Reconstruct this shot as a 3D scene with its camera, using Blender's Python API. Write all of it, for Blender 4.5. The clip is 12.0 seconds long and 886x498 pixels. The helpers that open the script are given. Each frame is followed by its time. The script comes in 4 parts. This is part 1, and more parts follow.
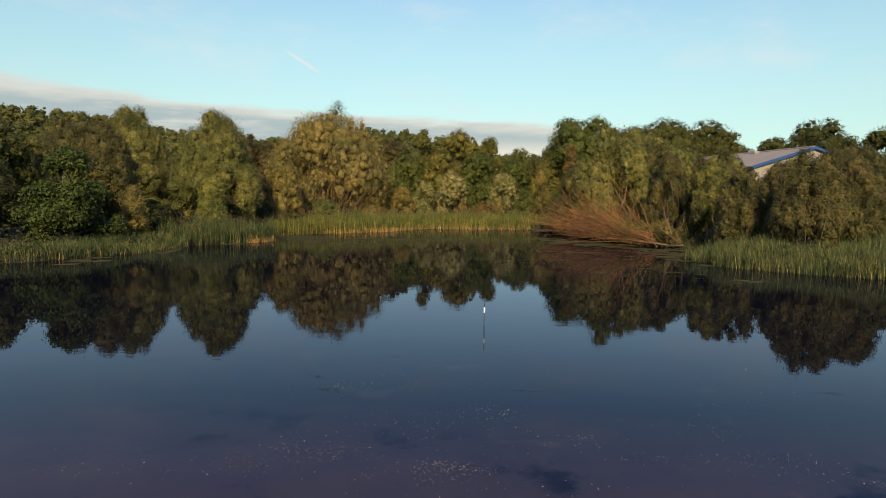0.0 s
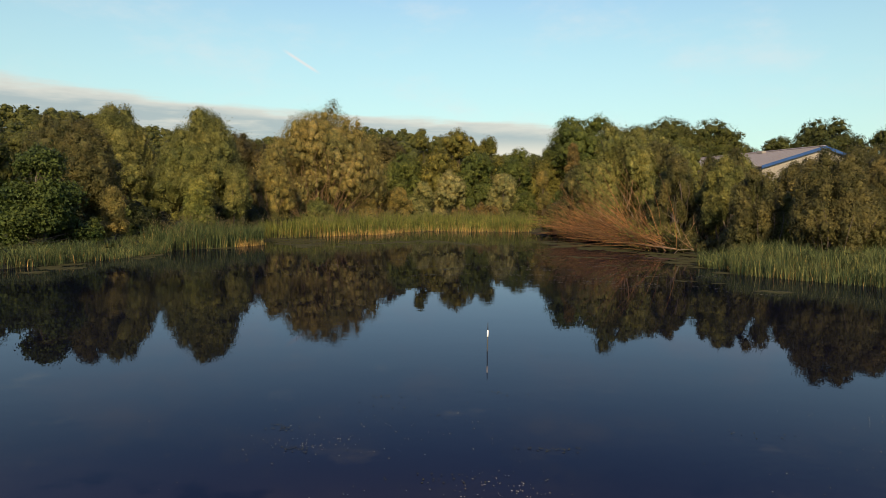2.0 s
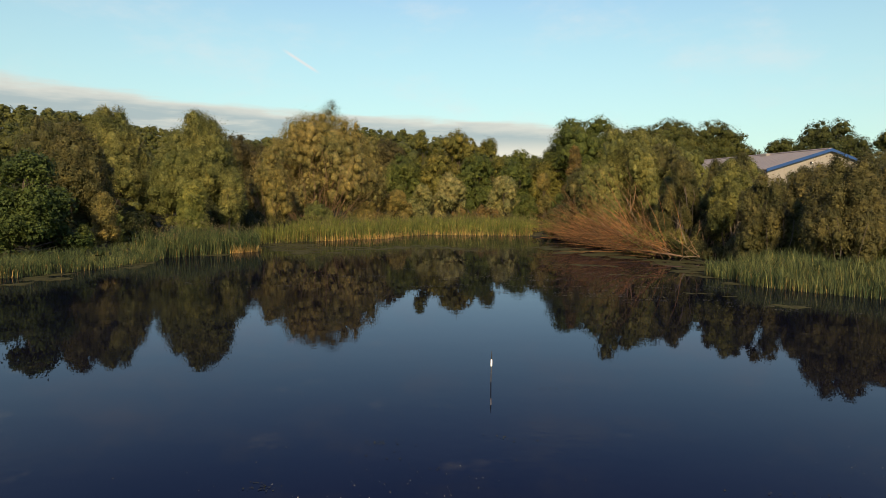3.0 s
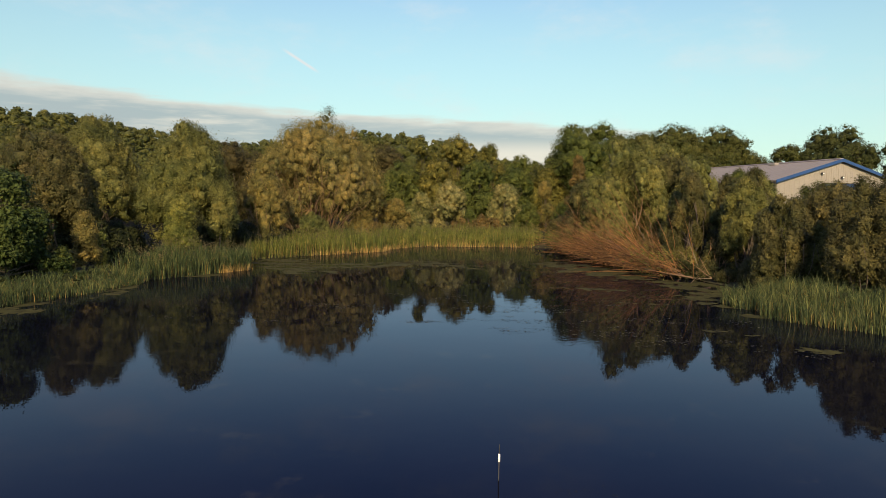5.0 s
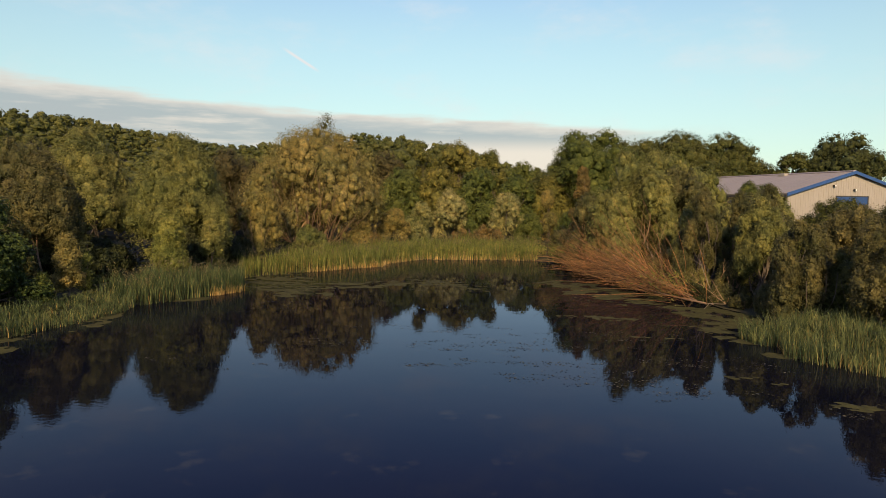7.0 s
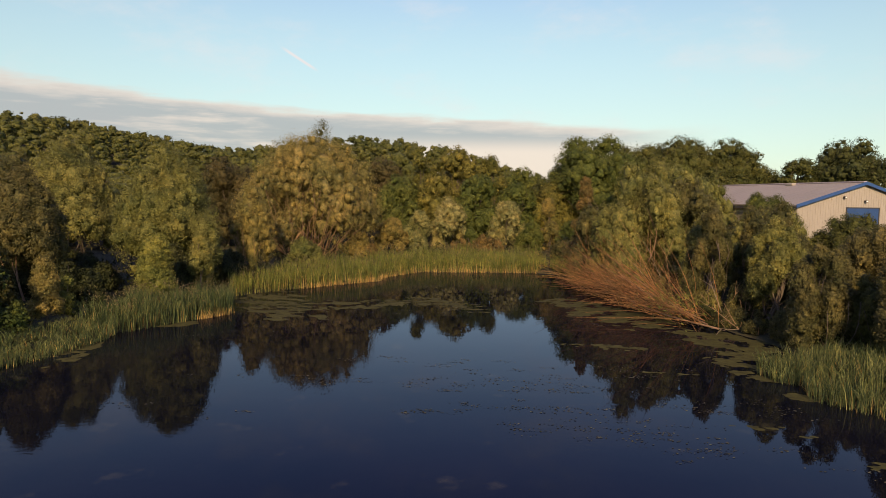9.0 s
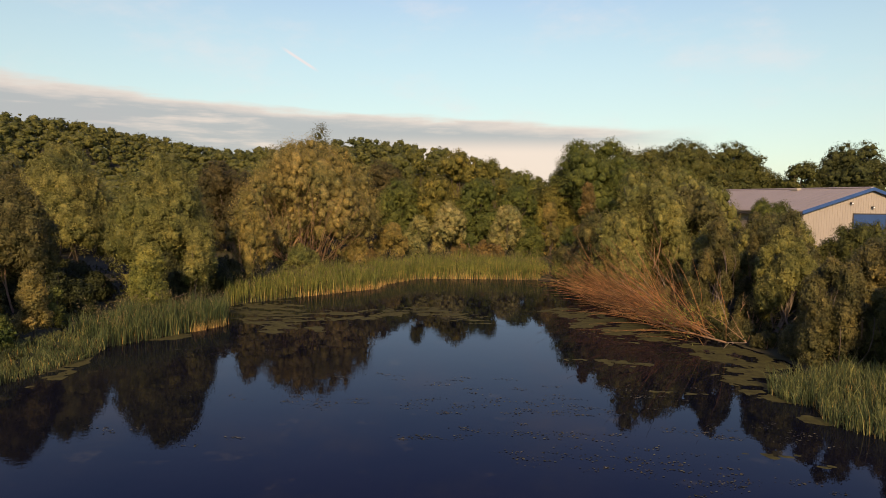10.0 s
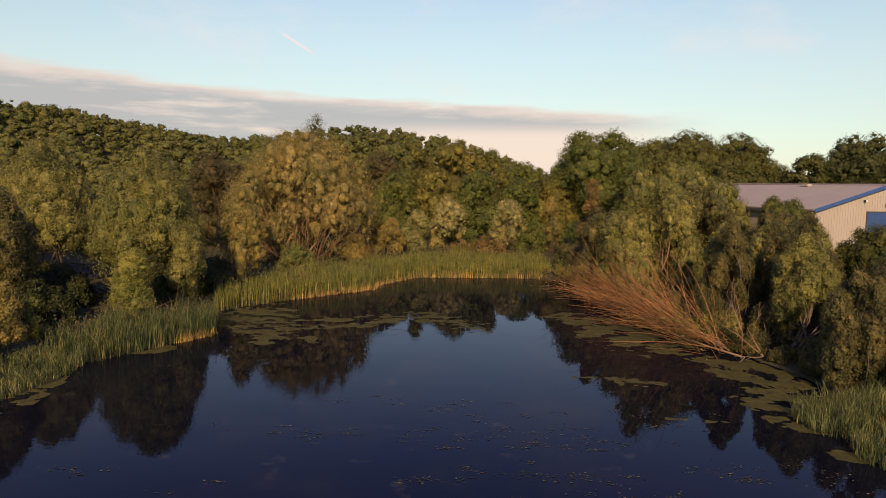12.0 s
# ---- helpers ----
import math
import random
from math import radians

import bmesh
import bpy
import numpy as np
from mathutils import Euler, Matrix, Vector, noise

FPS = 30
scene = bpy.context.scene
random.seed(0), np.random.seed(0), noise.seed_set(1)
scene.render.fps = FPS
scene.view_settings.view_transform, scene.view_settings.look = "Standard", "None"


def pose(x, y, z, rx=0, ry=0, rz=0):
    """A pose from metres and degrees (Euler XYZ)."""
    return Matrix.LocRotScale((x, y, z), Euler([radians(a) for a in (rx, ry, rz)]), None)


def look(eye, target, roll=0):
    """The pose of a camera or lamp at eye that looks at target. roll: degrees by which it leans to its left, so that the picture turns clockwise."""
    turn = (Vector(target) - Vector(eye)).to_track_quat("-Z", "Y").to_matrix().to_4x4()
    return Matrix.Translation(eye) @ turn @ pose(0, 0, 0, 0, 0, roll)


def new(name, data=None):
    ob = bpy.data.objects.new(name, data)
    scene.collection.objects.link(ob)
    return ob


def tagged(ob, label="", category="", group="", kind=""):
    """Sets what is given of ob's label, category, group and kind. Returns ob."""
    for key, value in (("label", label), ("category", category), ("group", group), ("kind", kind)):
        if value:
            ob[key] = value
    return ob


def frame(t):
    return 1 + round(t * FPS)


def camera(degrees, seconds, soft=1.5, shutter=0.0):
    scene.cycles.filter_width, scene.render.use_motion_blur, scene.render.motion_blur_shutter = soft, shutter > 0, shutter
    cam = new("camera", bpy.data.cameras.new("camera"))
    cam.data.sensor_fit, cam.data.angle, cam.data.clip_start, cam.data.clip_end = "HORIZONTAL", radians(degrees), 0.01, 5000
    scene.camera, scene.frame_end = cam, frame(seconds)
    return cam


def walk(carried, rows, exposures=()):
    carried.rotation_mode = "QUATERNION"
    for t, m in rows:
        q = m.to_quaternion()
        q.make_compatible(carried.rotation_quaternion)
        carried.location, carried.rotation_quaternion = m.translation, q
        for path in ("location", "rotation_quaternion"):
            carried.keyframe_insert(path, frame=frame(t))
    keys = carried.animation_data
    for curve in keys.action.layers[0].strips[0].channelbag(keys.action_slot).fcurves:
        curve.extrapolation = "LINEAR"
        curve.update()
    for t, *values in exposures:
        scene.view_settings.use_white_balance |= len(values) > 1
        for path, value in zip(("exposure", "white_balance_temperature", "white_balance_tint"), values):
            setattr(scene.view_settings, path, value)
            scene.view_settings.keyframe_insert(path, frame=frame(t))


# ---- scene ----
cam = camera(68.0, 12.0, 0.75)
PATH = [
    (0, (1.073, 1.191, 3.324), (0.935, 3.181, 3.18), 0.6),
    (0.5, (1.054, 1.773, 3.332), (0.919, 3.764, 3.188), 0.6),
    (1, (1.034, 2.387, 3.347), (0.899, 4.377, 3.203), 0.5),
    (1.5, (0.988, 3.004, 3.362), (0.853, 4.994, 3.218), 0.6),
    (2, (0.939, 3.634, 3.464), (0.806, 5.624, 3.32), 0.6),
    (2.5, (0.885, 4.171, 3.649), (0.753, 6.161, 3.504), 0.6),
    (3, (0.846, 4.795, 3.879), (0.714, 6.786, 3.734), 0.6),
    (5, (0.682, 7.021, 5.091), (0.552, 9.011, 4.945), 0.7),
    (5.5, (0.662, 7.521, 5.419), (0.531, 9.511, 5.272), 0.7),
    (6, (0.573, 8.057, 5.772), (0.442, 10.047, 5.625), 0.7),
    (6.5, (0.534, 8.561, 6.096), (0.403, 10.551, 5.948), 0.7),
    (7, (0.466, 9.093, 6.435), (0.336, 11.083, 6.287), 0.8),
    (9, (0.31, 11.173, 7.646), (0.184, 13.164, 7.496), 0.8),
    (9.5, (0.302, 11.688, 7.894), (0.175, 13.678, 7.744), 0.8),
    (10, (0.274, 12.269, 8.191), (0.147, 14.259, 8.042), 0.8),
    (10.5, (0.241, 12.79, 8.456), (0.115, 14.78, 8.308), 0.8),
    (11, (0.18, 13.371, 8.718), (0.055, 15.362, 8.565), 0.8),
    (11.5, (0.072, 13.956, 8.946), (-0.05, 15.945, 8.769), 0.8),
    (12, (0.023, 14.542, 9.257), (-0.098, 16.529, 9.064), 0.9),
]
walk(cam, [(t, look(eye, target, roll)) for t, eye, target, roll in PATH],
     [(0, 0.72, 6680, 13), (6, 0.72, 6680, 13), (6.5, 0.73, 6840, 18), (7, 0.73, 6890, 19), (9, 0.73, 7140, 24), (12, 0.73, 7450, 31)])

# ---- light ----
SUN_FROM = Vector((0.03, -0.89, 0.46)).normalized()
sun_el = math.asin(SUN_FROM.z)
sun_az = math.atan2(SUN_FROM.x, SUN_FROM.y)

world = bpy.data.worlds.new("evening_sky")
scene.world = world
world.use_nodes = True
wn, wl = world.node_tree.nodes, world.node_tree.links
wn.clear()


def wmath(op, a, b=None, c=None, clamp=False):
    n = wn.new("ShaderNodeMath")
    n.operation, n.use_clamp = op, clamp
    for k, v in enumerate((a, b, c)):
        if v is None:
            continue
        if isinstance(v, (int, float)):
            n.inputs[k].default_value = v
        else:
            wl.new(v, n.inputs[k])
    return n.outputs[0]


def wramp(value, lo, hi):
    n = wn.new("ShaderNodeMapRange")
    n.interpolation_type = "SMOOTHSTEP"
    wl.new(value, n.inputs["Value"])
    n.inputs["From Min"].default_value, n.inputs["From Max"].default_value = lo, hi
    return n.outputs["Result"]


def wnoise(vec, scale, detail, rough=0.55):
    n = wn.new("ShaderNodeTexNoise")
    n.inputs["Scale"].default_value, n.inputs["Detail"].default_value, n.inputs["Roughness"].default_value = scale, detail, rough
    wl.new(vec, n.inputs["Vector"])
    return n.outputs["Fac"]


def wmix(fac, a, b):
    n = wn.new("ShaderNodeMix")
    n.data_type = "RGBA"
    if isinstance(fac, float):
        n.inputs[0].default_value = fac
    else:
        wl.new(fac, n.inputs[0])
    for k, v in ((6, a), (7, b)):
        if isinstance(v, tuple):
            n.inputs[k].default_value = (*v, 1)
        else:
            wl.new(v, n.inputs[k])
    return n.outputs[2]


sky = wn.new("ShaderNodeTexSky")
sky.sky_type, sky.sun_disc = "NISHITA", False
sky.sun_elevation, sky.sun_rotation = sun_el, sun_az
sky.air_density, sky.dust_density, sky.ozone_density = 1.0, 0.8, 1.6
coords = wn.new("ShaderNodeTexCoord")
split = wn.new("ShaderNodeSeparateXYZ")
wl.new(coords.outputs["Generated"], split.inputs[0])
az = wmath("ARCTAN2", split.outputs[0], split.outputs[1])
el = wmath("ARCSINE", split.outputs[2])
flat = wn.new("ShaderNodeCombineXYZ")
wl.new(wmath("MULTIPLY", az, 3.0), flat.inputs[0])
wl.new(wmath("MULTIPLY", el, 26.0), flat.inputs[1])
fine = wn.new("ShaderNodeCombineXYZ")
wl.new(wmath("MULTIPLY", az, 9.0), fine.inputs[0])
wl.new(wmath("MULTIPLY", el, 40.0), fine.inputs[1])
big_cloud = wnoise(flat.outputs[0], 1.3, 5)
small_cloud = wnoise(fine.outputs[0], 1.0, 6, 0.6)
# the bank of cloud low over the trees, higher towards the left
top = wmath("ADD", wmath("MULTIPLY", az, -0.045), 0.122)
depth = wmath("SUBTRACT", top, el)
depth = wmath("ADD", depth, wmath("MULTIPLY", wmath("SUBTRACT", big_cloud, 0.5), 0.05))
depth = wmath("ADD", depth, wmath("MULTIPLY", wmath("SUBTRACT", small_cloud, 0.5), 0.025))
bank = wmath("MULTIPLY", wramp(depth, -0.004, 0.012), wramp(az, 0.36, 0.12))
light_gap = wramp(wmath("ADD", big_cloud, wmath("MULTIPLY", small_cloud, 0.35)), 0.68, 0.92)
rim = wmath("MULTIPLY", wramp(depth, 0.026, 0.006), 0.75)
low = wmath("MULTIPLY", wramp(el, 0.100, 0.070), wramp(az, -0.30, -0.05))
pale = wmath("MAXIMUM", wmath("MAXIMUM", light_gap, rim), low)
CLOUD_GREY, CLOUD_CREAM, WISP = (2.2, 2.62, 2.72), (4.6, 4.35, 3.75), (4.4, 4.7, 4.7)
cloud_colour = wmix(pale, CLOUD_GREY, CLOUD_CREAM)
grade = wn.new("ShaderNodeMix")
grade.data_type, grade.blend_type = "RGBA", "MULTIPLY"
grade.inputs[0].default_value = 1.0
wl.new(sky.outputs[0], grade.inputs[6])
wl.new(wmix(wramp(el, 0.22, 0.62), (0.96, 1.08, 0.90), (0.72, 0.78, 1.38)), grade.inputs[7])
# thin high haze evens out the lower sky
haze = wmath("MULTIPLY", wramp(el, 0.40, 0.06), 0.55)
hazy = wmix(haze, grade.outputs[2], (2.45, 3.66, 3.52))
drift = wn.new("ShaderNodeCombineXYZ")
wl.new(wmath("ADD", wmath("MULTIPLY", az, 5.0), wmath("MULTIPLY", el, 3.0)), drift.inputs[0])
wl.new(wmath("SUBTRACT", wmath("MULTIPLY", el, 11.0), wmath("MULTIPLY", az, 1.5)), drift.inputs[1])
veil = wmath("MULTIPLY", wramp(wnoise(drift.outputs[0], 0.9, 8, 0.62), 0.46, 0.80), 0.50)
sky_colour = wmix(veil, hazy, WISP)
# a short contrail
along = wmath("ADD", wmath("MULTIPLY", wmath("ADD", az, 0.278), 0.866), wmath("MULTIPLY", wmath("SUBTRACT", el, 0.199), -0.5))
across = wmath("ADD", wmath("MULTIPLY", wmath("ADD", az, 0.278), 0.5), wmath("MULTIPLY", wmath("SUBTRACT", el, 0.199), 0.866))
trail = wmath("MULTIPLY", wramp(wmath("ABSOLUTE", across), 0.0032, 0.0004), wramp(wmath("ABSOLUTE", along), 0.034, 0.014))
sky_colour = wmix(wmath("MULTIPLY", trail, 0.85), sky_colour, WISP)
sky_colour = wmix(wmath("MULTIPLY", bank, 0.85), sky_colour, cloud_colour)
back = wn.new("ShaderNodeBackground")
back.inputs["Strength"].default_value = 0.107
wl.new(sky_colour, back.inputs["Color"])
wout = wn.new("ShaderNodeOutputWorld")
wl.new(back.outputs[0], wout.inputs[0])

sun = new("sun", bpy.data.lights.new("sun", "SUN"))
sun.data.energy, sun.data.angle, sun.data.color = 4.15, radians(3.0), (1.0, 0.765, 0.44)
sun.matrix_world = look(SUN_FROM * 200, (0, 0, 0))


# ---- materials ----
class Nodes:
    """A node material under construction."""

    def __init__(self, name):
        self.mat = bpy.data.materials.new(name)
        self.mat.use_nodes = True
        self.n, self.l = self.mat.node_tree.nodes, self.mat.node_tree.links
        self.n.clear()
        self.out = self.n.new("ShaderNodeOutputMaterial")

    def add(self, kind, **values):
        node = self.n.new(kind)
        for key, v in values.items():
            self.set(node.inputs[key.replace("_", " ")], v)
        return node

    def set(self, socket, v):
        if isinstance(v, bpy.types.NodeSocket):
            self.l.new(v, socket)
        elif isinstance(v, tuple) and len(v) == 3 and socket.type == "RGBA":
            socket.default_value = (*v, 1)
        else:
            socket.default_value = v

    def ramp(self, fac, *stops):
        node = self.n.new("ShaderNodeValToRGB")
        e = node.color_ramp.elements
        while len(e) < len(stops):
            e.new(0.5)
        for k, (at, col) in enumerate(stops):
            e[k].position, e[k].color = at, (*col, 1)
        self.l.new(fac, node.inputs[0])
        return node.outputs[0]

    def noise(self, scale, detail=4.0, rough=0.55, vector=None, dist=0.0):
        node = self.add("ShaderNodeTexNoise", Scale=scale, Detail=detail, Roughness=rough, Distortion=dist)
        if vector is None:
            vector = self.n.new("ShaderNodeNewGeometry").outputs["Position"]
        self.l.new(vector, node.inputs["Vector"])
        return node.outputs["Fac"]

    def mix(self, fac, a, b, blend="MIX"):
        node = self.n.new("ShaderNodeMix")
        node.data_type, node.blend_type = "RGBA", blend
        self.set(node.inputs[0], fac)
        self.set(node.inputs[6], a)
        self.set(node.inputs[7], b)
        return node.outputs[2]

    def bump(self, height, strength, distance):
        node = self.add("ShaderNodeBump", Height=height, Strength=strength, Distance=distance)
        return node.outputs[0]

    def finish(self, shader):
        self.l.new(shader, self.out.inputs[0])
        return self.mat


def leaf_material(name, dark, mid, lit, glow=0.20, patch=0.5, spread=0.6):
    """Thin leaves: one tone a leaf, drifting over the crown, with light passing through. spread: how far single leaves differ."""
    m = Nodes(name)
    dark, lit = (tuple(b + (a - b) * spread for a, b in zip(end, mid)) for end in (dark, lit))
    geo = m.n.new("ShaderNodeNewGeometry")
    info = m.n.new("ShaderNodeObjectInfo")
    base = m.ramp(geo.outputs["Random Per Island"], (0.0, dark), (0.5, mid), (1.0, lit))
    drift = m.noise(patch, 3.0)
    warm = m.ramp(drift, (0.33, (0.70, 0.79, 0.74)), (0.67, (1.26, 1.17, 1.02)))
    col = m.mix(1.0, base, warm, "MULTIPLY")
    # dark and light blotches painted in for the shading between leaf tufts
    tuft_shading = m.ramp(m.noise(1.7, 2.0, 0.6), (0.36, (0.56, 0.62, 0.60)), (0.50, (1.0, 1.0, 1.0)), (0.66, (1.42, 1.34, 1.24)))
    col = m.mix(1.0, col, tuft_shading, "MULTIPLY")
    grain = m.noise(8.0, 2.0, 0.6)
    col = m.mix(1.0, col, m.ramp(grain, (0.30, (0.62, 0.64, 0.60)), (0.52, (1.0, 1.0, 1.0)), (0.72, (1.40, 1.36, 1.24))), "MULTIPLY")
    own = m.ramp(info.outputs["Random"], (0.0, (0.78, 0.84, 0.76)), (1.0, (1.12, 1.06, 0.98)))
    col = m.mix(1.0, col, own, "MULTIPLY")
    face = m.add("ShaderNodeBsdfPrincipled", Base_Color=col, Roughness=0.6, Normal=m.bump(grain, 0.8, 0.14))
    face.inputs["Specular IOR Level"].default_value = 0.15
    thin = m.add("ShaderNodeBsdfTranslucent", Color=m.mix(1.0, col, (1.15, 1.2, 0.6), "MULTIPLY"))
    both = m.n.new("ShaderNodeMixShader")
    both.inputs[0].default_value = glow
    m.l.new(face.outputs[0], both.inputs[1])
    m.l.new(thin.outputs[0], both.inputs[2])
    return m.finish(both.outputs[0])


def plain_material(name, a, b, scale=3.0, rough=0.7, metal=0.0, bump=0.3, dist=0.01, fine=40.0):
    """A surface with a broad stain and a fine grain."""
    m = Nodes(name)
    broad, grain = m.noise(scale, 5.0), m.noise(fine, 3.0)
    col = m.ramp(broad, (0.3, a), (0.7, b))
    col = m.mix(0.35, col, m.ramp(grain, (0.3, tuple(0.7 * v for v in a)), (0.7, tuple(min(1.0, 1.25 * v) for v in b))))
    face = m.add("ShaderNodeBsdfPrincipled", Base_Color=col, Roughness=rough, Metallic=metal, Normal=m.bump(grain, bump, dist))
    return m.finish(face.outputs[0])


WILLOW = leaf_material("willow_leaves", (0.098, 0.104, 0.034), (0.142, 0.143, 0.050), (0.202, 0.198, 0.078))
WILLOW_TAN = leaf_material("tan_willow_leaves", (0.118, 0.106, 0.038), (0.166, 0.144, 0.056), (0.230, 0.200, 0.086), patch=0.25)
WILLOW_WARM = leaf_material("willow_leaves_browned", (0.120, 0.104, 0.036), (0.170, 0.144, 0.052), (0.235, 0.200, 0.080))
# grey willow tone, lowered to carry some of the bank's shade in the colour
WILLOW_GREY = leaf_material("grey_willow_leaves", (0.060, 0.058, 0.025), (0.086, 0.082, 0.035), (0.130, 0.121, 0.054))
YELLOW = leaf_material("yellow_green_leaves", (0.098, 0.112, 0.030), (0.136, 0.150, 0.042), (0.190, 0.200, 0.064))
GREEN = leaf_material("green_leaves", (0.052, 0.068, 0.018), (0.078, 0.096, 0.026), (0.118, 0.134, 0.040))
# leaf green lowered further to stand in for shade between the trees
DARK_SHADED = leaf_material("dark_green_leaves_shaded", (0.020, 0.026, 0.010), (0.034, 0.040, 0.016), (0.052, 0.060, 0.022))
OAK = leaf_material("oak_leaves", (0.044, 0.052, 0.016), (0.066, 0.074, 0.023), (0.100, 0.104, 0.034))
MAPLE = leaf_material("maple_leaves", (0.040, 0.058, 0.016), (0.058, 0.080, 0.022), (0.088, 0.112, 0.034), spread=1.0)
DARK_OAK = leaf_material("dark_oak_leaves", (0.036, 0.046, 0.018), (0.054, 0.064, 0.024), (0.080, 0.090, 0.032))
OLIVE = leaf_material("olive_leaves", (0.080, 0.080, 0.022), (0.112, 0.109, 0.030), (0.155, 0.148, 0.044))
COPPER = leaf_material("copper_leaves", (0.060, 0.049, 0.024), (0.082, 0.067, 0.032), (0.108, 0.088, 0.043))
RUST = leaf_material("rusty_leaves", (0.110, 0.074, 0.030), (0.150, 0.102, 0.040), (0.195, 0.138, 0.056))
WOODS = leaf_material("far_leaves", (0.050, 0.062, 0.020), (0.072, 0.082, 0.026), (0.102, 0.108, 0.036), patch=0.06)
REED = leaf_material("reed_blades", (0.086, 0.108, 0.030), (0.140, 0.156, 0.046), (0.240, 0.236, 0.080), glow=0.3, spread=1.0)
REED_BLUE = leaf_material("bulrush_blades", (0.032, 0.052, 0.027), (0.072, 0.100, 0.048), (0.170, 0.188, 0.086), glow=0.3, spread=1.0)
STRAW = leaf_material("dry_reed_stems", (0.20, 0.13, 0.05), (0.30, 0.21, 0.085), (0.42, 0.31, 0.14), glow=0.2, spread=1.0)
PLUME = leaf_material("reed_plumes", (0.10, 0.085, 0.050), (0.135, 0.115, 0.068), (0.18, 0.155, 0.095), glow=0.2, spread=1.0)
BARK = plain_material("bark", (0.060, 0.048, 0.034), (0.12, 0.095, 0.068), 2.0, 0.9, bump=0.6, dist=0.03, fine=18)
STEM = plain_material("willow_stems", (0.15, 0.092, 0.045), (0.25, 0.155, 0.080), 1.5, 0.85, bump=0.4, dist=0.02, fine=22)
TWIG = leaf_material("bare_orange_twigs", (0.072, 0.034, 0.020), (0.175, 0.086, 0.040), (0.32, 0.175, 0.085), glow=0.0, spread=1.0)
DEADWOOD = plain_material("dead_wood", (0.14, 0.11, 0.075), (0.23, 0.18, 0.13), 2.0, 0.85, bump=0.4, dist=0.02, fine=25)
SALLOW = leaf_material("pale_sallow_leaves", (0.150, 0.142, 0.060), (0.205, 0.195, 0.088), (0.290, 0.272, 0.135))
SOIL = plain_material("bank_soil", (0.030, 0.026, 0.016), (0.060, 0.058, 0.028), 0.35, 0.95, bump=0.6, dist=0.06, fine=6)
for node in SOIL.node_tree.nodes:
    if node.type == "BSDF_PRINCIPLED":
        node.inputs["Specular IOR Level"].default_value = 0.08


def water_material():
    m = Nodes("pond_water")
    pos = m.n.new("ShaderNodeNewGeometry").outputs["Position"]
    stretch = m.add("ShaderNodeMapping", Vector=pos, Scale=(0.7, 1.0, 1.0))
    swell = m.noise(0.55, 2.0, 0.5, stretch.outputs[0])
    ripple = m.noise(5.0, 2.0, 0.5, stretch.outputs[0])
    still = m.ramp(m.noise(0.09, 3.0, 0.5), (0.45, (0.12, 0.12, 0.12)), (0.70, (1.0, 1.0, 1.0)))
    small = m.add("ShaderNodeBump", Height=ripple, Strength=still, Distance=0.0022)
    wave = m.add("ShaderNodeBump", Height=swell, Strength=0.5, Distance=0.006, Normal=small.outputs[0])
    murk = m.ramp(m.noise(0.16, 4.0), (0.35, (0.002, 0.003, 0.006)), (0.70, (0.005, 0.005, 0.008)))
    streak = m.add("ShaderNodeMapping", Vector=pos, Scale=(0.10, 0.42, 1.0))
    film = m.ramp(m.noise(1.0, 6.0, 0.62, streak.outputs[0]), (0.54, (0.005, 0.005, 0.005)), (0.70, (0.030, 0.030, 0.030)))
    # pale weed beds under the shallow water at the near end
    where = m.add("ShaderNodeSeparateXYZ", Vector=pos)
    near = m.n.new("ShaderNodeMapRange")
    near.interpolation_type = "SMOOTHSTEP"
    m.set(near.inputs["Value"], where.outputs[1])
    near.inputs["From Min"].default_value, near.inputs["From Max"].default_value = 12.5, 8.0
    beds = m.ramp(m.noise(0.42, 5.0, 0.6), (0.36, (0.0, 0.0, 0.0)), (0.42, (0.022, 0.019, 0.022)), (0.75, (0.034, 0.030, 0.028)))
    murk = m.mix(near.outputs[0], murk, m.mix(1.0, murk, beds, "ADD"))
    sunk = m.ramp(m.noise(0.55, 4.0, 0.6), (0.62, (0.0, 0.0, 0.0)), (0.76, (0.020, 0.018, 0.008)))
    murk = m.mix(1.0, murk, sunk, "ADD")
    deep = m.add("ShaderNodeBsdfDiffuse", Color=murk)
    mirror = m.add("ShaderNodeBsdfGlossy", Color=(0.74, 0.78, 1.0), Roughness=film, Normal=wave.outputs[0])
    fresnel = m.add("ShaderNodeFresnel", IOR=1.155, Normal=wave.outputs[0])
    face = m.n.new("ShaderNodeMixShader")
    m.l.new(fresnel.outputs[0], face.inputs[0])
    m.l.new(deep.outputs[0], face.inputs[1])
    m.l.new(mirror.outputs[0], face.inputs[2])
    return m.finish(face.outputs[0])


def weed_material():
    m = Nodes("floating_weed")
    geo = m.n.new("ShaderNodeNewGeometry")
    tone = m.ramp(geo.outputs["Random Per Island"], (0.0, (0.040, 0.041, 0.012)), (1.0, (0.062, 0.060, 0.018)))
    col = m.mix(0.75, tone, m.ramp(m.noise(2.2, 6.0, 0.65), (0.32, (0.015, 0.015, 0.007)), (0.62, (0.056, 0.054, 0.016))))
    face = m.add("ShaderNodeBsdfPrincipled", Base_Color=col, Roughness=0.95, Normal=m.bump(m.noise(14.0, 5.0), 0.5, 0.02))
    face.inputs["Specular IOR Level"].default_value = 0.08
    return m.finish(face.outputs[0])


WATER, WEED = water_material(), weed_material()
SCRAP = leaf_material("weed_scraps", (0.020, 0.018, 0.012), (0.050, 0.045, 0.030), (0.110, 0.100, 0.070), glow=0.0, spread=1.0)
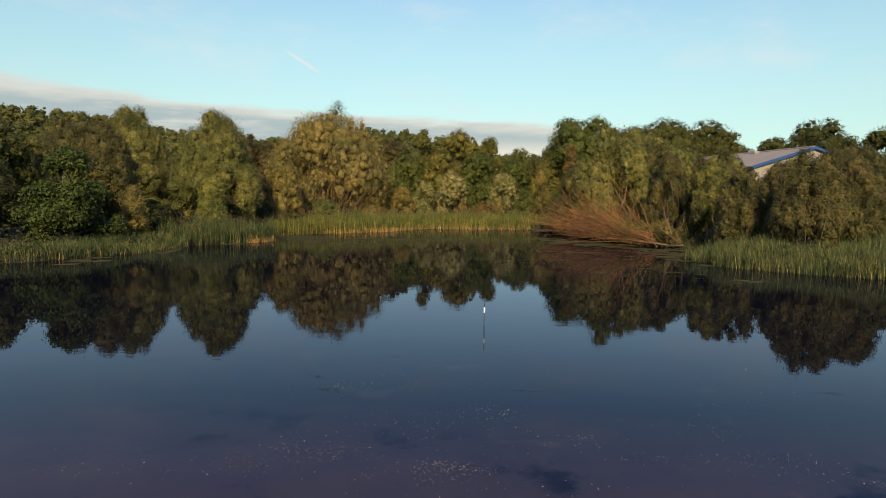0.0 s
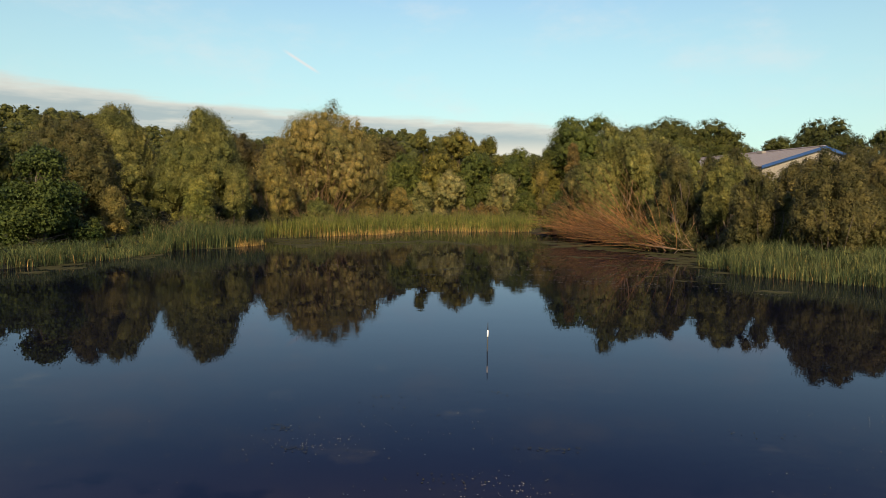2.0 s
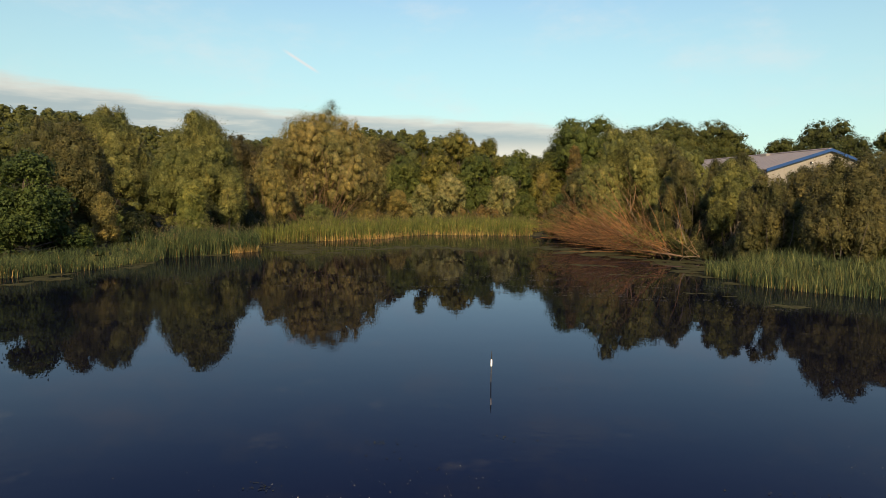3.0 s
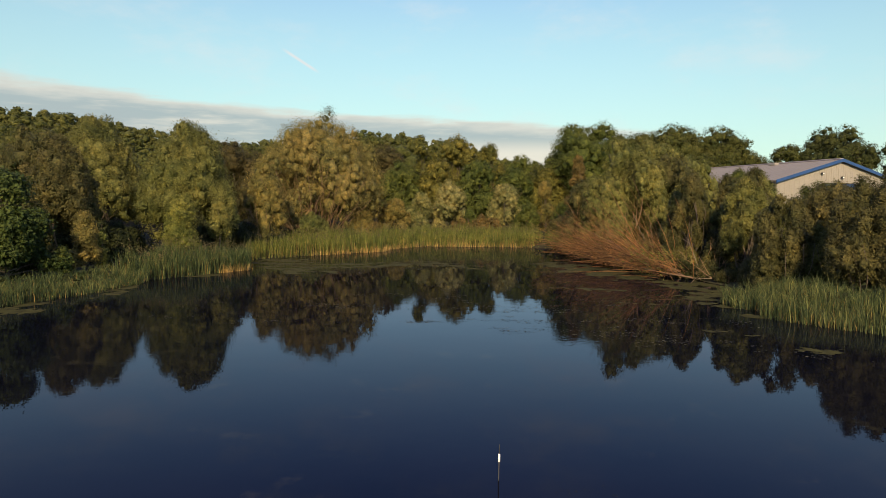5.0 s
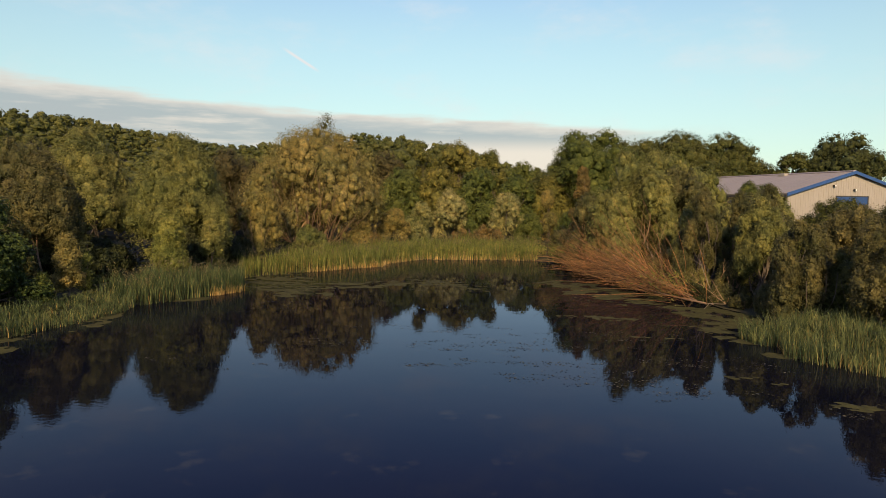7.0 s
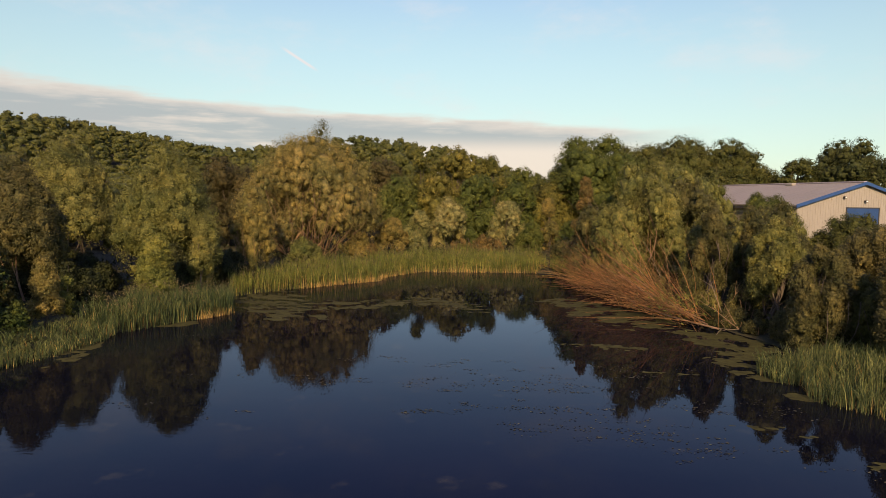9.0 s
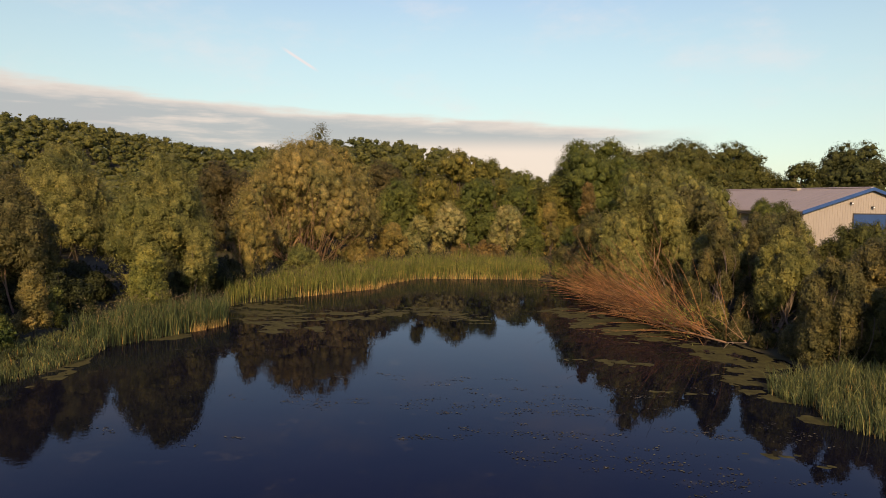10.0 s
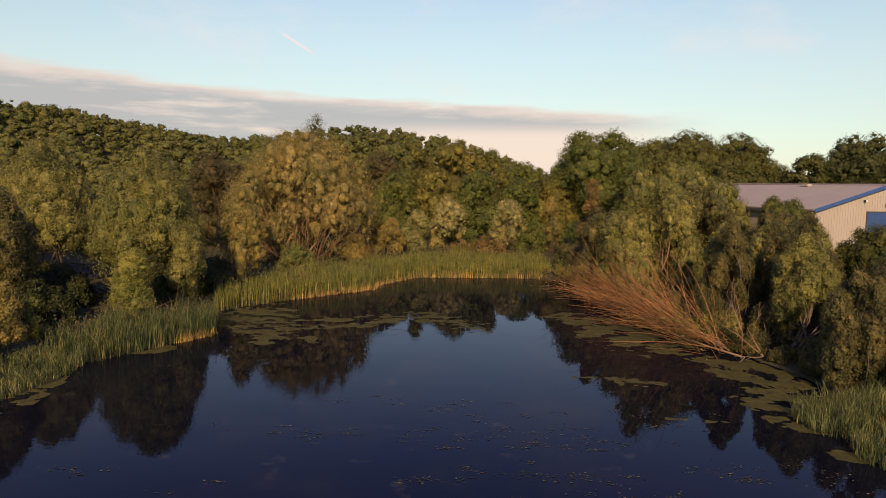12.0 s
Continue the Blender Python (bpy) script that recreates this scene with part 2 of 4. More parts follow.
PAD = leaf_material("pale_floating_leaves", (0.20, 0.19, 0.14), (0.34, 0.32, 0.26), (0.55, 0.53, 0.46), glow=0.0, spread=1.0)


# ---- geometry helpers ----
def link_mesh(name, verts, faces, mat, parent=None, label="", smooth=False):
    """One mesh object out of arrays: verts (n, 3) and faces (k, 3 or 4)."""
    verts, faces = np.asarray(verts, np.float32), np.asarray(faces, np.int32)
    me = bpy.data.meshes.new(name)
    k, side = faces.shape
    me.vertices.add(len(verts))
    me.vertices.foreach_set("co", verts.ravel())
    me.loops.add(k * side)
    me.loops.foreach_set("vertex_index", faces.ravel())
    me.polygons.add(k)
    me.polygons.foreach_set("loop_start", np.arange(0, k * side, side, dtype=np.int32))
    if smooth:
        me.polygons.foreach_set("use_smooth", np.ones(k, bool))
    me.update(calc_edges=True)
    me.materials.append(mat)
    ob = new(name, me)
    ob.parent = parent
    if label:
        tagged(ob, label)
    return ob


def part(name, bm, mat, parent=None, label=""):
    """Links a bmesh as one mesh object under a thing or a part."""
    me = bpy.data.meshes.new(name)
    bm.to_mesh(me)
    bm.free()
    me.materials.append(mat)
    ob = new(name, me)
    ob.parent = parent
    if label:
        tagged(ob, label)
    return ob


def thing(name, x, y, z, label, category, group="", kind="", turn=0.0):
    ob = new(name)
    ob.empty_display_size = 0.3
    ob.matrix_basis = pose(x, y, z, 0, 0, turn)
    return tagged(ob, label, category, group, kind)


def box(bm, x0, x1, y0, y1, z0, z1, bevel=0.0):
    made = bmesh.ops.create_cube(bm, size=1.0, matrix=Matrix.LocRotScale(
        ((x0 + x1) / 2, (y0 + y1) / 2, (z0 + z1) / 2), None, (x1 - x0, y1 - y0, z1 - z0)))
    if bevel:
        edges = list({e for v in made["verts"] for e in v.link_edges})
        bmesh.ops.bevel(bm, geom=edges, offset=bevel, segments=1, affect="EDGES")
    return bm


def tubes(paths, sides=5):
    """Tapered round rods. paths: arrays (k, 4) of x, y, z, radius."""
    verts, faces, start = [], [], 0
    turn = np.linspace(0, 2 * np.pi, sides, endpoint=False)
    for p in paths:
        p = np.asarray(p, float)
        way = np.gradient(p[:, :3], axis=0)
        way /= np.linalg.norm(way, axis=1)[:, None] + 1e-9
        ref = np.where(np.abs(way[:, 2:3]) > 0.9, [[1.0, 0, 0]], [[0, 0, 1.0]])
        a = np.cross(way, ref)
        a /= np.linalg.norm(a, axis=1)[:, None] + 1e-9
        b = np.cross(way, a)
        ring = p[:, None, :3] + p[:, None, 3:4] * (a[:, None] * np.cos(turn)[None, :, None] + b[:, None] * np.sin(turn)[None, :, None])
        verts.append(ring.reshape(-1, 3))
        k = len(p)
        i = np.arange(k - 1)[:, None] * sides + start
        j = np.arange(sides)[None, :]
        jn = (j + 1) % sides
        faces.append(np.stack([i + j, i + jn, i + sides + jn, i + sides + j], -1).reshape(-1, 4))
        start += k * sides
    return np.concatenate(verts), np.concatenate(faces)


def unit(v):
    return v / (np.linalg.norm(v, axis=-1, keepdims=True) + 1e-9)


def leaves(rng, at, out, length, width, droop=0.25, wild=0.9):
    """Small pointed leaves round the points, facing out with some scatter."""
    n = len(at)
    normal = unit(out + wild * rng.normal(size=(n, 3)) + [0, 0, 0.2])
    along = unit(np.cross(normal, rng.normal(size=(n, 3))) - [0, 0, droop])
    along = unit(along - normal * (along * normal).sum(1, keepdims=True))
    cross = np.cross(normal, along)
    size = rng.uniform(0.6, 1.4, (n, 1))
    a, b = along * length * size * 0.5, cross * width * size * 0.5
    tri = np.stack([at - a + b, at - a - b, at + a], 1)
    return tri.reshape(-1, 3), np.arange(3 * n).reshape(-1, 3)


PROFILES = {
    "dome": lambda u: np.sqrt(np.clip(1 - np.clip((u - 0.22) / 0.78, -0.6, 1) ** 2, 0, 1)),
    "cone": lambda u: np.clip(1.05 - u, 0, 1) ** 0.8 * np.clip(0.7 + 3 * u, 0, 1),
    "flame": lambda u: np.clip(1 - np.clip((u - 0.20) / 0.80, -0.5, 1) ** 2, 0, 1) ** 0.85,
    "round": lambda u: np.sqrt(np.clip(1 - ((u - 0.48) / 0.54) ** 2, 0, 1)),
    "column": lambda u: np.clip(1.1 - u ** 3, 0, 1) * np.clip(0.6 + 2 * u, 0, 1),
}


def ball_template(level):
    bm = bmesh.new()
    bmesh.ops.create_icosphere(bm, subdivisions=level, radius=1.0)
    made = np.array([v.co[:] for v in bm.verts]), np.array([[v.index for v in f.verts] for f in bm.faces])
    bm.free()
    return made


TUFT_HEART = ball_template(1)


def tuft_hearts(rng, at, spans, template, fill):
    """The dense, uneven twiggy hearts of leaf tufts, under the loose leaves."""
    dirs, faces = template
    n, k = len(at), len(dirs)
    rough = fill * rng.uniform(0.60, 1.30, (n, k, 1))
    v = at[:, None] + dirs[None] * spans[:, None] * rough
    return v.reshape(-1, 3), (faces[None] + np.arange(n)[:, None, None] * k).reshape(-1, 3)


def crown(rng, r, z0, z1, shape, count, leaf, lobes, lobe, clump, droop, inner=0.30, ry=1.0, plume=1.2, wild=0.3, fill=0.66, sub=14, loose=0.20):
    """A crown of many leaves on the outer faces of its lobes, gathered into small clumps. plume: how much taller than wide the lobes are."""
    profile, tall = PROFILES[shape], z1 - z0
    size = np.minimum(lobe * r * rng.uniform(0.55, 1.4, lobes), 0.42 * tall / plume)
    tallness = plume * rng.uniform(0.85, 1.2, lobes)
    rise = size * tallness
    span_z = np.maximum(tall - 1.3 * rise, 0.05 * tall)
    level = np.append(rng.beta(1.0, 1.1, lobes - 1), 1.0)
    cz = z0 + 0.35 * rise + span_z * level
    cz[-1] = z1 - rise[-1]
    u_top = np.clip((cz + 0.55 * rise - z0) / tall, 0, 1)
    reach = np.maximum(profile(u_top) * r - 0.85 * size, 0) * np.sqrt(rng.uniform(0.42, 1.0, lobes))
    turn = np.arange(lobes) * 2.39996 + rng.uniform(-0.5, 0.5, lobes)
    centre = np.stack([reach * np.cos(turn), ry * reach * np.sin(turn), cz], 1)
    axes = np.stack([size, size, rise], 1)
    # smaller lobes sit on the large ones
    host = np.repeat(np.arange(lobes), sub)
    lean_out = np.column_stack([np.cos(turn), np.sin(turn), np.full(lobes, 0.35)])[host]
    heading = unit(rng.normal(size=(len(host), 3)) + 0.55 * lean_out)
    taper = np.clip(1.0 - 0.5 * np.maximum(heading[:, 2], 0) ** 2 * (plume - 1.0), 0.5, 1.0)[:, None] * [1, 1, 0] + [0, 0, 1.0]
    s_axes = axes[host] * rng.uniform(0.30, 0.72, (len(host), 1)) ** 1.6 * [1, 1, 1 / plume ** 0.5]
    s_centre = centre[host] + heading * (axes[host] - 0.78 * s_axes) * taper
    every, spans = np.concatenate([s_centre, centre]), np.concatenate([s_axes, axes * 0.88])
    per = spans[:, 0] * spans[:, 2] * np.concatenate([np.ones(len(host)), np.full(lobes, 0.9)])
    want = max(len(every), count // clump)
    tries = int(want * 4.5)
    pick = rng.choice(len(every), tries, p=per / per.sum())
    way = unit(rng.normal(size=(tries, 3)) + [0, 0, 0.2])
    spot = every[pick] + way * spans[pick] * rng.uniform(0.90, 1.05, (tries, 1))
    # only the outside of the whole crown bears leaves
    depth = np.full(tries, 9.0, np.float32)
    s32, e32, r32 = spot.astype(np.float32), every.astype(np.float32), (1.0 / spans).astype(np.float32)
    for k in range(len(every)):
        d = (((s32 - e32[k]) * r32[k]) ** 2).sum(1)
        d[pick == k] = 9.0
        np.minimum(depth, d, out=depth)
    keep = (depth > 0.72) & ((way[:, 2] > -0.6) | (rng.random(tries) < 0.4))
    pick, way, spot = pick[keep][:want], way[keep][:want], spot[keep][:want]
    n_clump = len(pick)
    owner = rng.integers(0, n_clump, count)
    spread = np.clip(loose * spans[pick, 0][owner], 0.05, 0.28)[:, None]
    off = rng.normal(size=(count, 3)) * spread * [1, 1, 0.5 + 0.5 * plume]
    v, f = leaves(rng, spot[owner] + off, way[owner], leaf[0], leaf[1], droop, wild)
    k = int(count * inner * 0.5)
    own = rng.integers(0, lobes, k)
    deep = centre[own] + unit(rng.normal(size=(k, 3))) * axes[own] * rng.uniform(0.1, 0.72, (k, 1))
    v2, f2 = leaves(rng, deep, unit(rng.normal(size=(k, 3))), leaf[0] * 1.2, leaf[1] * 1.4, droop, 0.5)
    v3, f3 = tuft_hearts(rng, every, spans, TUFT_HEART, fill)
    f = np.concatenate([f, f2 + len(v), f3 + len(v) + len(v2)])
    v = np.concatenate([v, v2, v3])
    v[:, 2] = np.maximum(v[:, 2], 0.03)
    return v, f, centre, size


def limb_path(rng, a, b, ra, rb, bow=0.12, k=6):
    a, b = np.asarray(a, float), np.asarray(b, float)
    s = np.linspace(0, 1, k)[:, None]
    side = rng.normal(size=3) * bow * np.linalg.norm(b - a)
    line = a + (b - a) * s + side * np.sin(np.pi * s) * [1, 1, 0.4]
    return np.concatenate([line, ra + (rb - ra) * s], 1)


def tree(name, label, x, y, top, r, leaf_mat, shape="dome", foot=0.12, count=9000, leaf=(0.24, 0.11), lobes=22, lobe=0.40,
         clump=26, droop=0.25, trunk=0.16, stems=1, fan=0.3, wood=None, seed=0, category="tree", group="", ry=1.0, inner=0.32, twigs=0, plume=1.25, showy=0, wild=0.38, fine=2.3, fill=0.70, loose=0.15):
    """A tree or shrub: stems with limbs, and a crown. top: height of its tip over the water."""
    rng = np.random.default_rng(1000 + seed)
    ground, count, lobes, leaf = float(height(x, y)), int(count * fine * 0.8), max(5, int(lobes * 0.7)), (leaf[0] * 0.90 / fine ** 0.5, leaf[1] * 0.95 / fine ** 0.5)
    tall = top - ground
    root = thing(name, x, y, ground - 0.05, label, category, group)
    v, f, centre, size = crown(rng, r, tall * foot, tall, shape, count, leaf, lobes, lobe, 6, droop, inner * 0.5, ry, plume, wild, fill, 14, loose)
    link_mesh("crown", v, f, leaf_mat, root, smooth=True)
    wood = wood or BARK
    order = np.argsort(centre[:, 2])
    if stems == 1:
        high = np.array([0, 0, tall * 0.82])
        paths = [limb_path(rng, (0, 0, -0.2), high, trunk, trunk * 0.25, 0.03, 8)]
        for i in order[:: max(1, lobes // 12)]:
            start = np.array([0, 0, centre[i, 2] * rng.uniform(0.35, 0.6)])
            paths.append(limb_path(rng, start, centre[i], trunk * 0.38, 0.02, 0.10))
            for _ in range(twigs):
                tip = centre[i] + unit(rng.normal(size=3) + [0, 0, 0.4]) * size[i] * 0.95
                paths.append(limb_path(rng, centre[i] * 0.95, tip, 0.035, 0.01, 0.10, 4))
        v, f = tubes(paths, 6)
        link_mesh("trunk", v, f, wood, root, smooth=True)
    else:
        for s in range(stems):
            i = order[int((s + 0.5) / stems * lobes)]
            a = rng.uniform(0, 2 * np.pi)
            start = np.array([np.cos(a) * fan * r * 0.35, np.sin(a) * fan * r * 0.35, -0.15])
            paths = [limb_path(rng, start, centre[i], trunk * rng.uniform(0.5, 0.9), 0.02, 0.08, 8)]
            for _ in range(3):
                k = rng.integers(2, 6)
                tip = centre[i] + rng.normal(size=3) * size[i] * 0.6
                paths.append(limb_path(rng, paths[0][k, :3], tip, trunk * 0.28, 0.012, 0.08, 5))
            v, f = tubes(paths, 5)
            link_mesh("stem", v, f, wood, root, smooth=True)
    for s in range(showy):
        a, u = rng.uniform(-2.9, -0.25), rng.uniform(0.22, 0.62)
        reach = PROFILES[shape](np.array(u)) * r * rng.uniform(0.88, 1.04)
        start = np.array([np.cos(a) * r * 0.30, np.sin(a) * r * 0.45, -0.1])
        end = np.array([np.cos(a) * reach * rng.uniform(0.7, 1), np.sin(a) * reach, tall * u])
        path = limb_path(rng, start, end, rng.uniform(0.020, 0.040), 0.010, 0.05, 7)
        path[:, 1] -= 0.12 * r * np.sin(np.pi * np.linspace(0, 1, 7))
        v, f = tubes([path], 5)
        link_mesh("stem", v, f, wood, root, smooth=True)
    return root


# ---- ground, pond ----
SHORE = np.array([(-23.5, 30.5), (-21.6, 35.0), (-20.6, 41.0), (-20.2, 45.4), (-18.5, 48.8), (-16.5, 52.3), (-17.4, 55.5), (-18.6, 58.8), (-18.2, 61.6),
                  (-15.0, 65.4), (-12.4, 68.6), (-9.8, 71.4), (-9.4, 74.6), (-6.8, 79.4), (0.0, 80.6), (5.6, 80.9), (8.0, 79.5), (9.6, 73.0), (11.2, 64.0),
                  (12.6, 56.0), (14.6, 52.4), (16.2, 46.5), (15.4, 43.5), (14.6, 40.5), (15.0, 37.5), (17.4, 35.0), (22.0, 33.0), (30.0, 29.5),
                  (36.0, 22.0), (38.0, 5.0), (34.0, -14.0), (20.0, -28.0), (-4.0, -33.0), (-26.0, -24.0), (-36.0, -4.0), (-33.0, 18.0), (-28.0, 26.0)])


def shore_distance(px, py):
    """Metres from the waterline, positive on land."""
    px, py = np.asarray(px, float), np.asarray(py, float)
    best, inside = np.full(px.shape, 1e9), np.zeros(px.shape, bool)
    for a, b in zip(SHORE, np.roll(SHORE, -1, axis=0)):
        d = b - a
        s = np.clip(((px - a[0]) * d[0] + (py - a[1]) * d[1]) / (d @ d), 0, 1)
        best = np.minimum(best, np.hypot(px - a[0] - s * d[0], py - a[1] - s * d[1]))
        cross = (a[1] > py) != (b[1] > py)
        with np.errstate(divide="ignore", invalid="ignore"):
            inside ^= cross & (px < d[0] * (py - a[1]) / np.where(d[1] == 0, 1e-9, d[1]) + a[0])
    return np.where(inside, -best, best)


def smooth(v, lo, hi):
    s = np.clip((v - lo) / (hi - lo), 0, 1)
    return s * s * (3 - 2 * s)


HILLS = ((-231.8, 201.9, 101, 80, 24.8), (-134.9, 245.1, 68.6, 70, 16.0), (-29.2, 213.2, 48.4, 50, 16.2), (60, 420, 200, 90, 10))


def height(px, py):
    """Height of the ground over the water."""
    px, py = np.asarray(px, float), np.asarray(py, float)
    d = shore_distance(px, py)
    h = np.where(d < 0, np.maximum(d * 0.30, -1.3), 0.42 * smooth(d, 0, 2.2) + 0.5 * smooth(d, 3, 16))
    h = h + 1.7 * smooth(px, 18, 30) * smooth(d, 4, 16)
    wavy = 0.10 * np.sin(px * 0.9 + 1.3) * np.sin(py * 0.8) + 0.05 * np.sin(px * 2.3 + py * 1.7)
    h = h + wavy * smooth(d, 0.6, 3)
    for cx, cy, sx, sy, top in HILLS:
        h = h + top * np.exp(-((px - cx) / sx) ** 2 - ((py - cy) / sy) ** 2) * smooth(d, 15, 60)
    return h


def axis_steps(lo, near0, near1, hi, step):
    inner = np.arange(near0, near1 + 0.01, step)
    left = near0 - np.geomspace(step * 2, near0 - lo, 26)[::-1]
    right = near1 + np.geomspace(step * 2, hi - near1, 26)
    return np.concatenate([left, inner, right])


gx, gy = axis_steps(-2600, -52, 58, 2600, 1.1), axis_steps(-2400, -36, 112, 2800, 1.1)
GX, GY = np.meshgrid(gx, gy)
gv = np.stack([GX, GY, height(GX, GY)], -1).reshape(-1, 3)
i, j = np.meshgrid(np.arange(len(gx) - 1), np.arange(len(gy) - 1))
corner = (j * len(gx) + i).ravel()
gf = np.stack([corner, corner + 1, corner + 1 + len(gx), corner + len(gx)], 1)
tagged(link_mesh("ground", gv, gf, SOIL, smooth=True), "dark damp bank soil with low growth round the pond", "ground", kind="structure")

wx, wy = np.linspace(-46, 46, 24), np.linspace(-42, 88, 34)
WX, WY = np.meshgrid(wx, wy)
wv = np.stack([WX, WY, np.zeros_like(WX)], -1).reshape(-1, 3)
i, j = np.meshgrid(np.arange(len(wx) - 1), np.arange(len(wy) - 1))
corner = (j * len(wx) + i).ravel()
tagged(link_mesh("water", wv, np.stack([corner, corner + 1, corner + 1 + len(wx), corner + len(wx)], 1), WATER, smooth=True),
       "still dark pond water mirroring trees and sky", "water", kind="structure")


# ---- reeds ----
def in_shape(outline, px, py):
    inside = np.zeros(len(px), bool)
    pts = np.asarray(outline, float)
    for a, b in zip(pts, np.roll(pts, -1, axis=0)):
        cross = (a[1] > py) != (b[1] > py)
        inside ^= cross & (px < (b[0] - a[0]) * (py - a[1]) / (b[1] - a[1] + 1e-9) + a[0])
    return inside


def scatter(rng, outline, density):
    pts = np.asarray(outline, float)
    lo, hi = pts.min(0), pts.max(0)
    n = int(density * np.prod(hi - lo))
    p = rng.uniform(lo, hi, (n, 2))
    return p[in_shape(outline, p[:, 0], p[:, 1])]


def blades(rng, foot, tall, width, lean=0.25, bend=0.35, wind=(0.0, 0.0)):
    """Upright strap leaves: three joints, bent over towards the tip."""
    n = len(foot)
    a = rng.uniform(0, 2 * np.pi, n)
    way = np.stack([np.cos(a), np.sin(a), np.zeros(n)], 1)
    lay = (way * np.abs(rng.normal(0, lean, (n, 1))) + np.array([wind[0], wind[1], 0])) * tall[:, None]
    side_a = rng.uniform(0, np.pi, n)
    side = np.stack([np.cos(side_a), np.sin(side_a), np.zeros(n)], 1) * (width * rng.uniform(0.7, 1.3, n))[:, None] * 0.5
    up = np.array([0, 0, 1.0]) * tall[:, None]
    drop = bend * np.abs(rng.normal(0, 1, (n, 1))) * tall[:, None]
    mid = foot + up * 0.55 + lay * 0.35
    tip = foot + up * (1 - 0.12 * np.abs(rng.normal(0, 1, (n, 1)))) + lay + way * drop * 0.5 - np.array([0, 0, 0.25]) * drop
    quad = np.stack([foot - side, foot + side, mid + side * 0.9, mid - side * 0.9, tip + side * 0.12, tip - side * 0.12], 1)
    base = np.arange(n)[:, None] * 6
    f = np.concatenate([base + [0, 1, 2, 3], base + [3, 2, 4, 5]])
    return quad.reshape(-1, 3), f


def reed_bed(label, outline, density, tall, mat, seed, plumes=0.0, straw=0.15, width=0.035, rim=None, rim_count=900, lean=0.10, bend=0.10, wind=(0.0, 0.0)):
    rng = np.random.default_rng(seed)
    p = scatter(rng, outline, density)
    z = np.maximum(height(p[:, 0], p[:, 1]), -0.25)
    patch = 0.80 + 0.20 * np.sin(p[:, 0] * 0.8 + seed) * np.sin(p[:, 1] * 0.6 + 2 * seed) + 0.12 * np.sin(p[:, 0] * 2.1) * np.sin(p[:, 1] * 1.7)
    t = tall * patch * rng.uniform(0.72, 1.12, len(p)) - z * 0.5
    foot = np.column_stack([p, z])
    dry = rng.random(len(p)) < straw
    bed = thing("reed_bed", 0, 0, 0, label, "reeds", kind="stuff")
    v, f = blades(rng, foot[~dry], t[~dry], width, lean, bend, wind)
    tagged(link_mesh("blades", v, f, mat, bed), kind="stuff")
    v, f = blades(rng, foot[dry], t[dry] * rng.uniform(0.35, 0.85, dry.sum()), width * 0.8, lean, bend * 0.5, wind)
    tagged(link_mesh("dry_stems", v, f, STRAW, bed, "straw-coloured dry stems low in the reeds"), kind="stuff")
    if rim:
        line = np.asarray(rim, float)
        seg = rng.integers(0, len(line) - 1, rim_count)
        q = line[seg] + (line[seg + 1] - line[seg]) * rng.random((rim_count, 1)) + rng.normal(0, 0.16, (rim_count, 2))
        v, f = blades(rng, np.column_stack([q, np.full(rim_count, -0.1)]), rng.uniform(0.3, 0.85, rim_count), width, lean * 1.6, bend)
        tagged(link_mesh("dry_fringe", v, f, STRAW, bed, "pale straw fringe at the foot of the reeds"), kind="stuff")
    if plumes:
        chosen = rng.random(len(p)) < plumes
        pick, high = foot[chosen], t[chosen] * 1.02
        n = len(pick)
        at = np.repeat(pick + np.column_stack([rng.normal(0, 0.1, (n, 2)), high]), 5, axis=0) + rng.normal(0, 1, (5 * n, 3)) * [0.03, 0.03, 0.10]
        v, f = leaves(rng, at, unit(rng.normal(size=(5 * n, 3))), 0.13, 0.030, 0.9)
        tagged(link_mesh("plumes", v, f, PLUME, bed, "pale feathery flower plumes"), kind="stuff")
    return bed


reed_bed("tall green reeds with pale plumes along the bank", [(-16.1, 52.8), (-18.2, 48.8), (-19.8, 45.5), (-22.5, 46.5), (-21.8, 52.0), (-20.2, 57.0),
         (-18.6, 58.2), (-17.0, 55.5)], 90, 2.05, REED_BLUE, 11, plumes=0.10, straw=0.16, width=0.029, bend=0.26, lean=0.17, rim=[(-16.3, 52.8), (-16.9, 51.4), (-17.4, 50.5)], rim_count=260)
reed_bed("bright green sedge and bulrush fringe at the water's edge", [(-19.7, 45.4), (-19.4, 43.4), (-20.0, 39.4), (-21.1, 35.6), (-22.8, 32.4), (-28.0, 26.2), (-31.0, 22.0), (-34.5, 21.0),
         (-31.0, 28.5), (-26.0, 33.0), (-23.6, 40.0), (-22.4, 46.5)], 95, 1.16, REED_BLUE, 12, straw=0.10, width=0.026, bend=0.42, lean=0.30)
reed_bed("wide bed of green and straw-tinged reeds across the pond's end", [(-18.9, 59.4), (-18.0, 61.5), (-14.8, 65.3), (-12.2, 68.5), (-9.6, 71.3), (-9.2, 74.5), (-6.6, 79.3),
         (0.0, 80.4), (5.9, 80.7), (7.4, 84.0), (6.5, 90.0), (-2.0, 92.0), (-8.0, 88.0), (-13.0, 80.0), (-17.0, 71.0), (-20.4, 63.0)], 60, 2.25, REED, 13, plumes=0.12, straw=0.26, width=0.030, bend=0.16,
         rim=[(-14.9, 65.3), (-12.2, 68.4), (-9.6, 71.2), (-9.3, 74.5), (-6.6, 79.3), (0.0, 80.4), (5.9, 80.7)], rim_count=750)
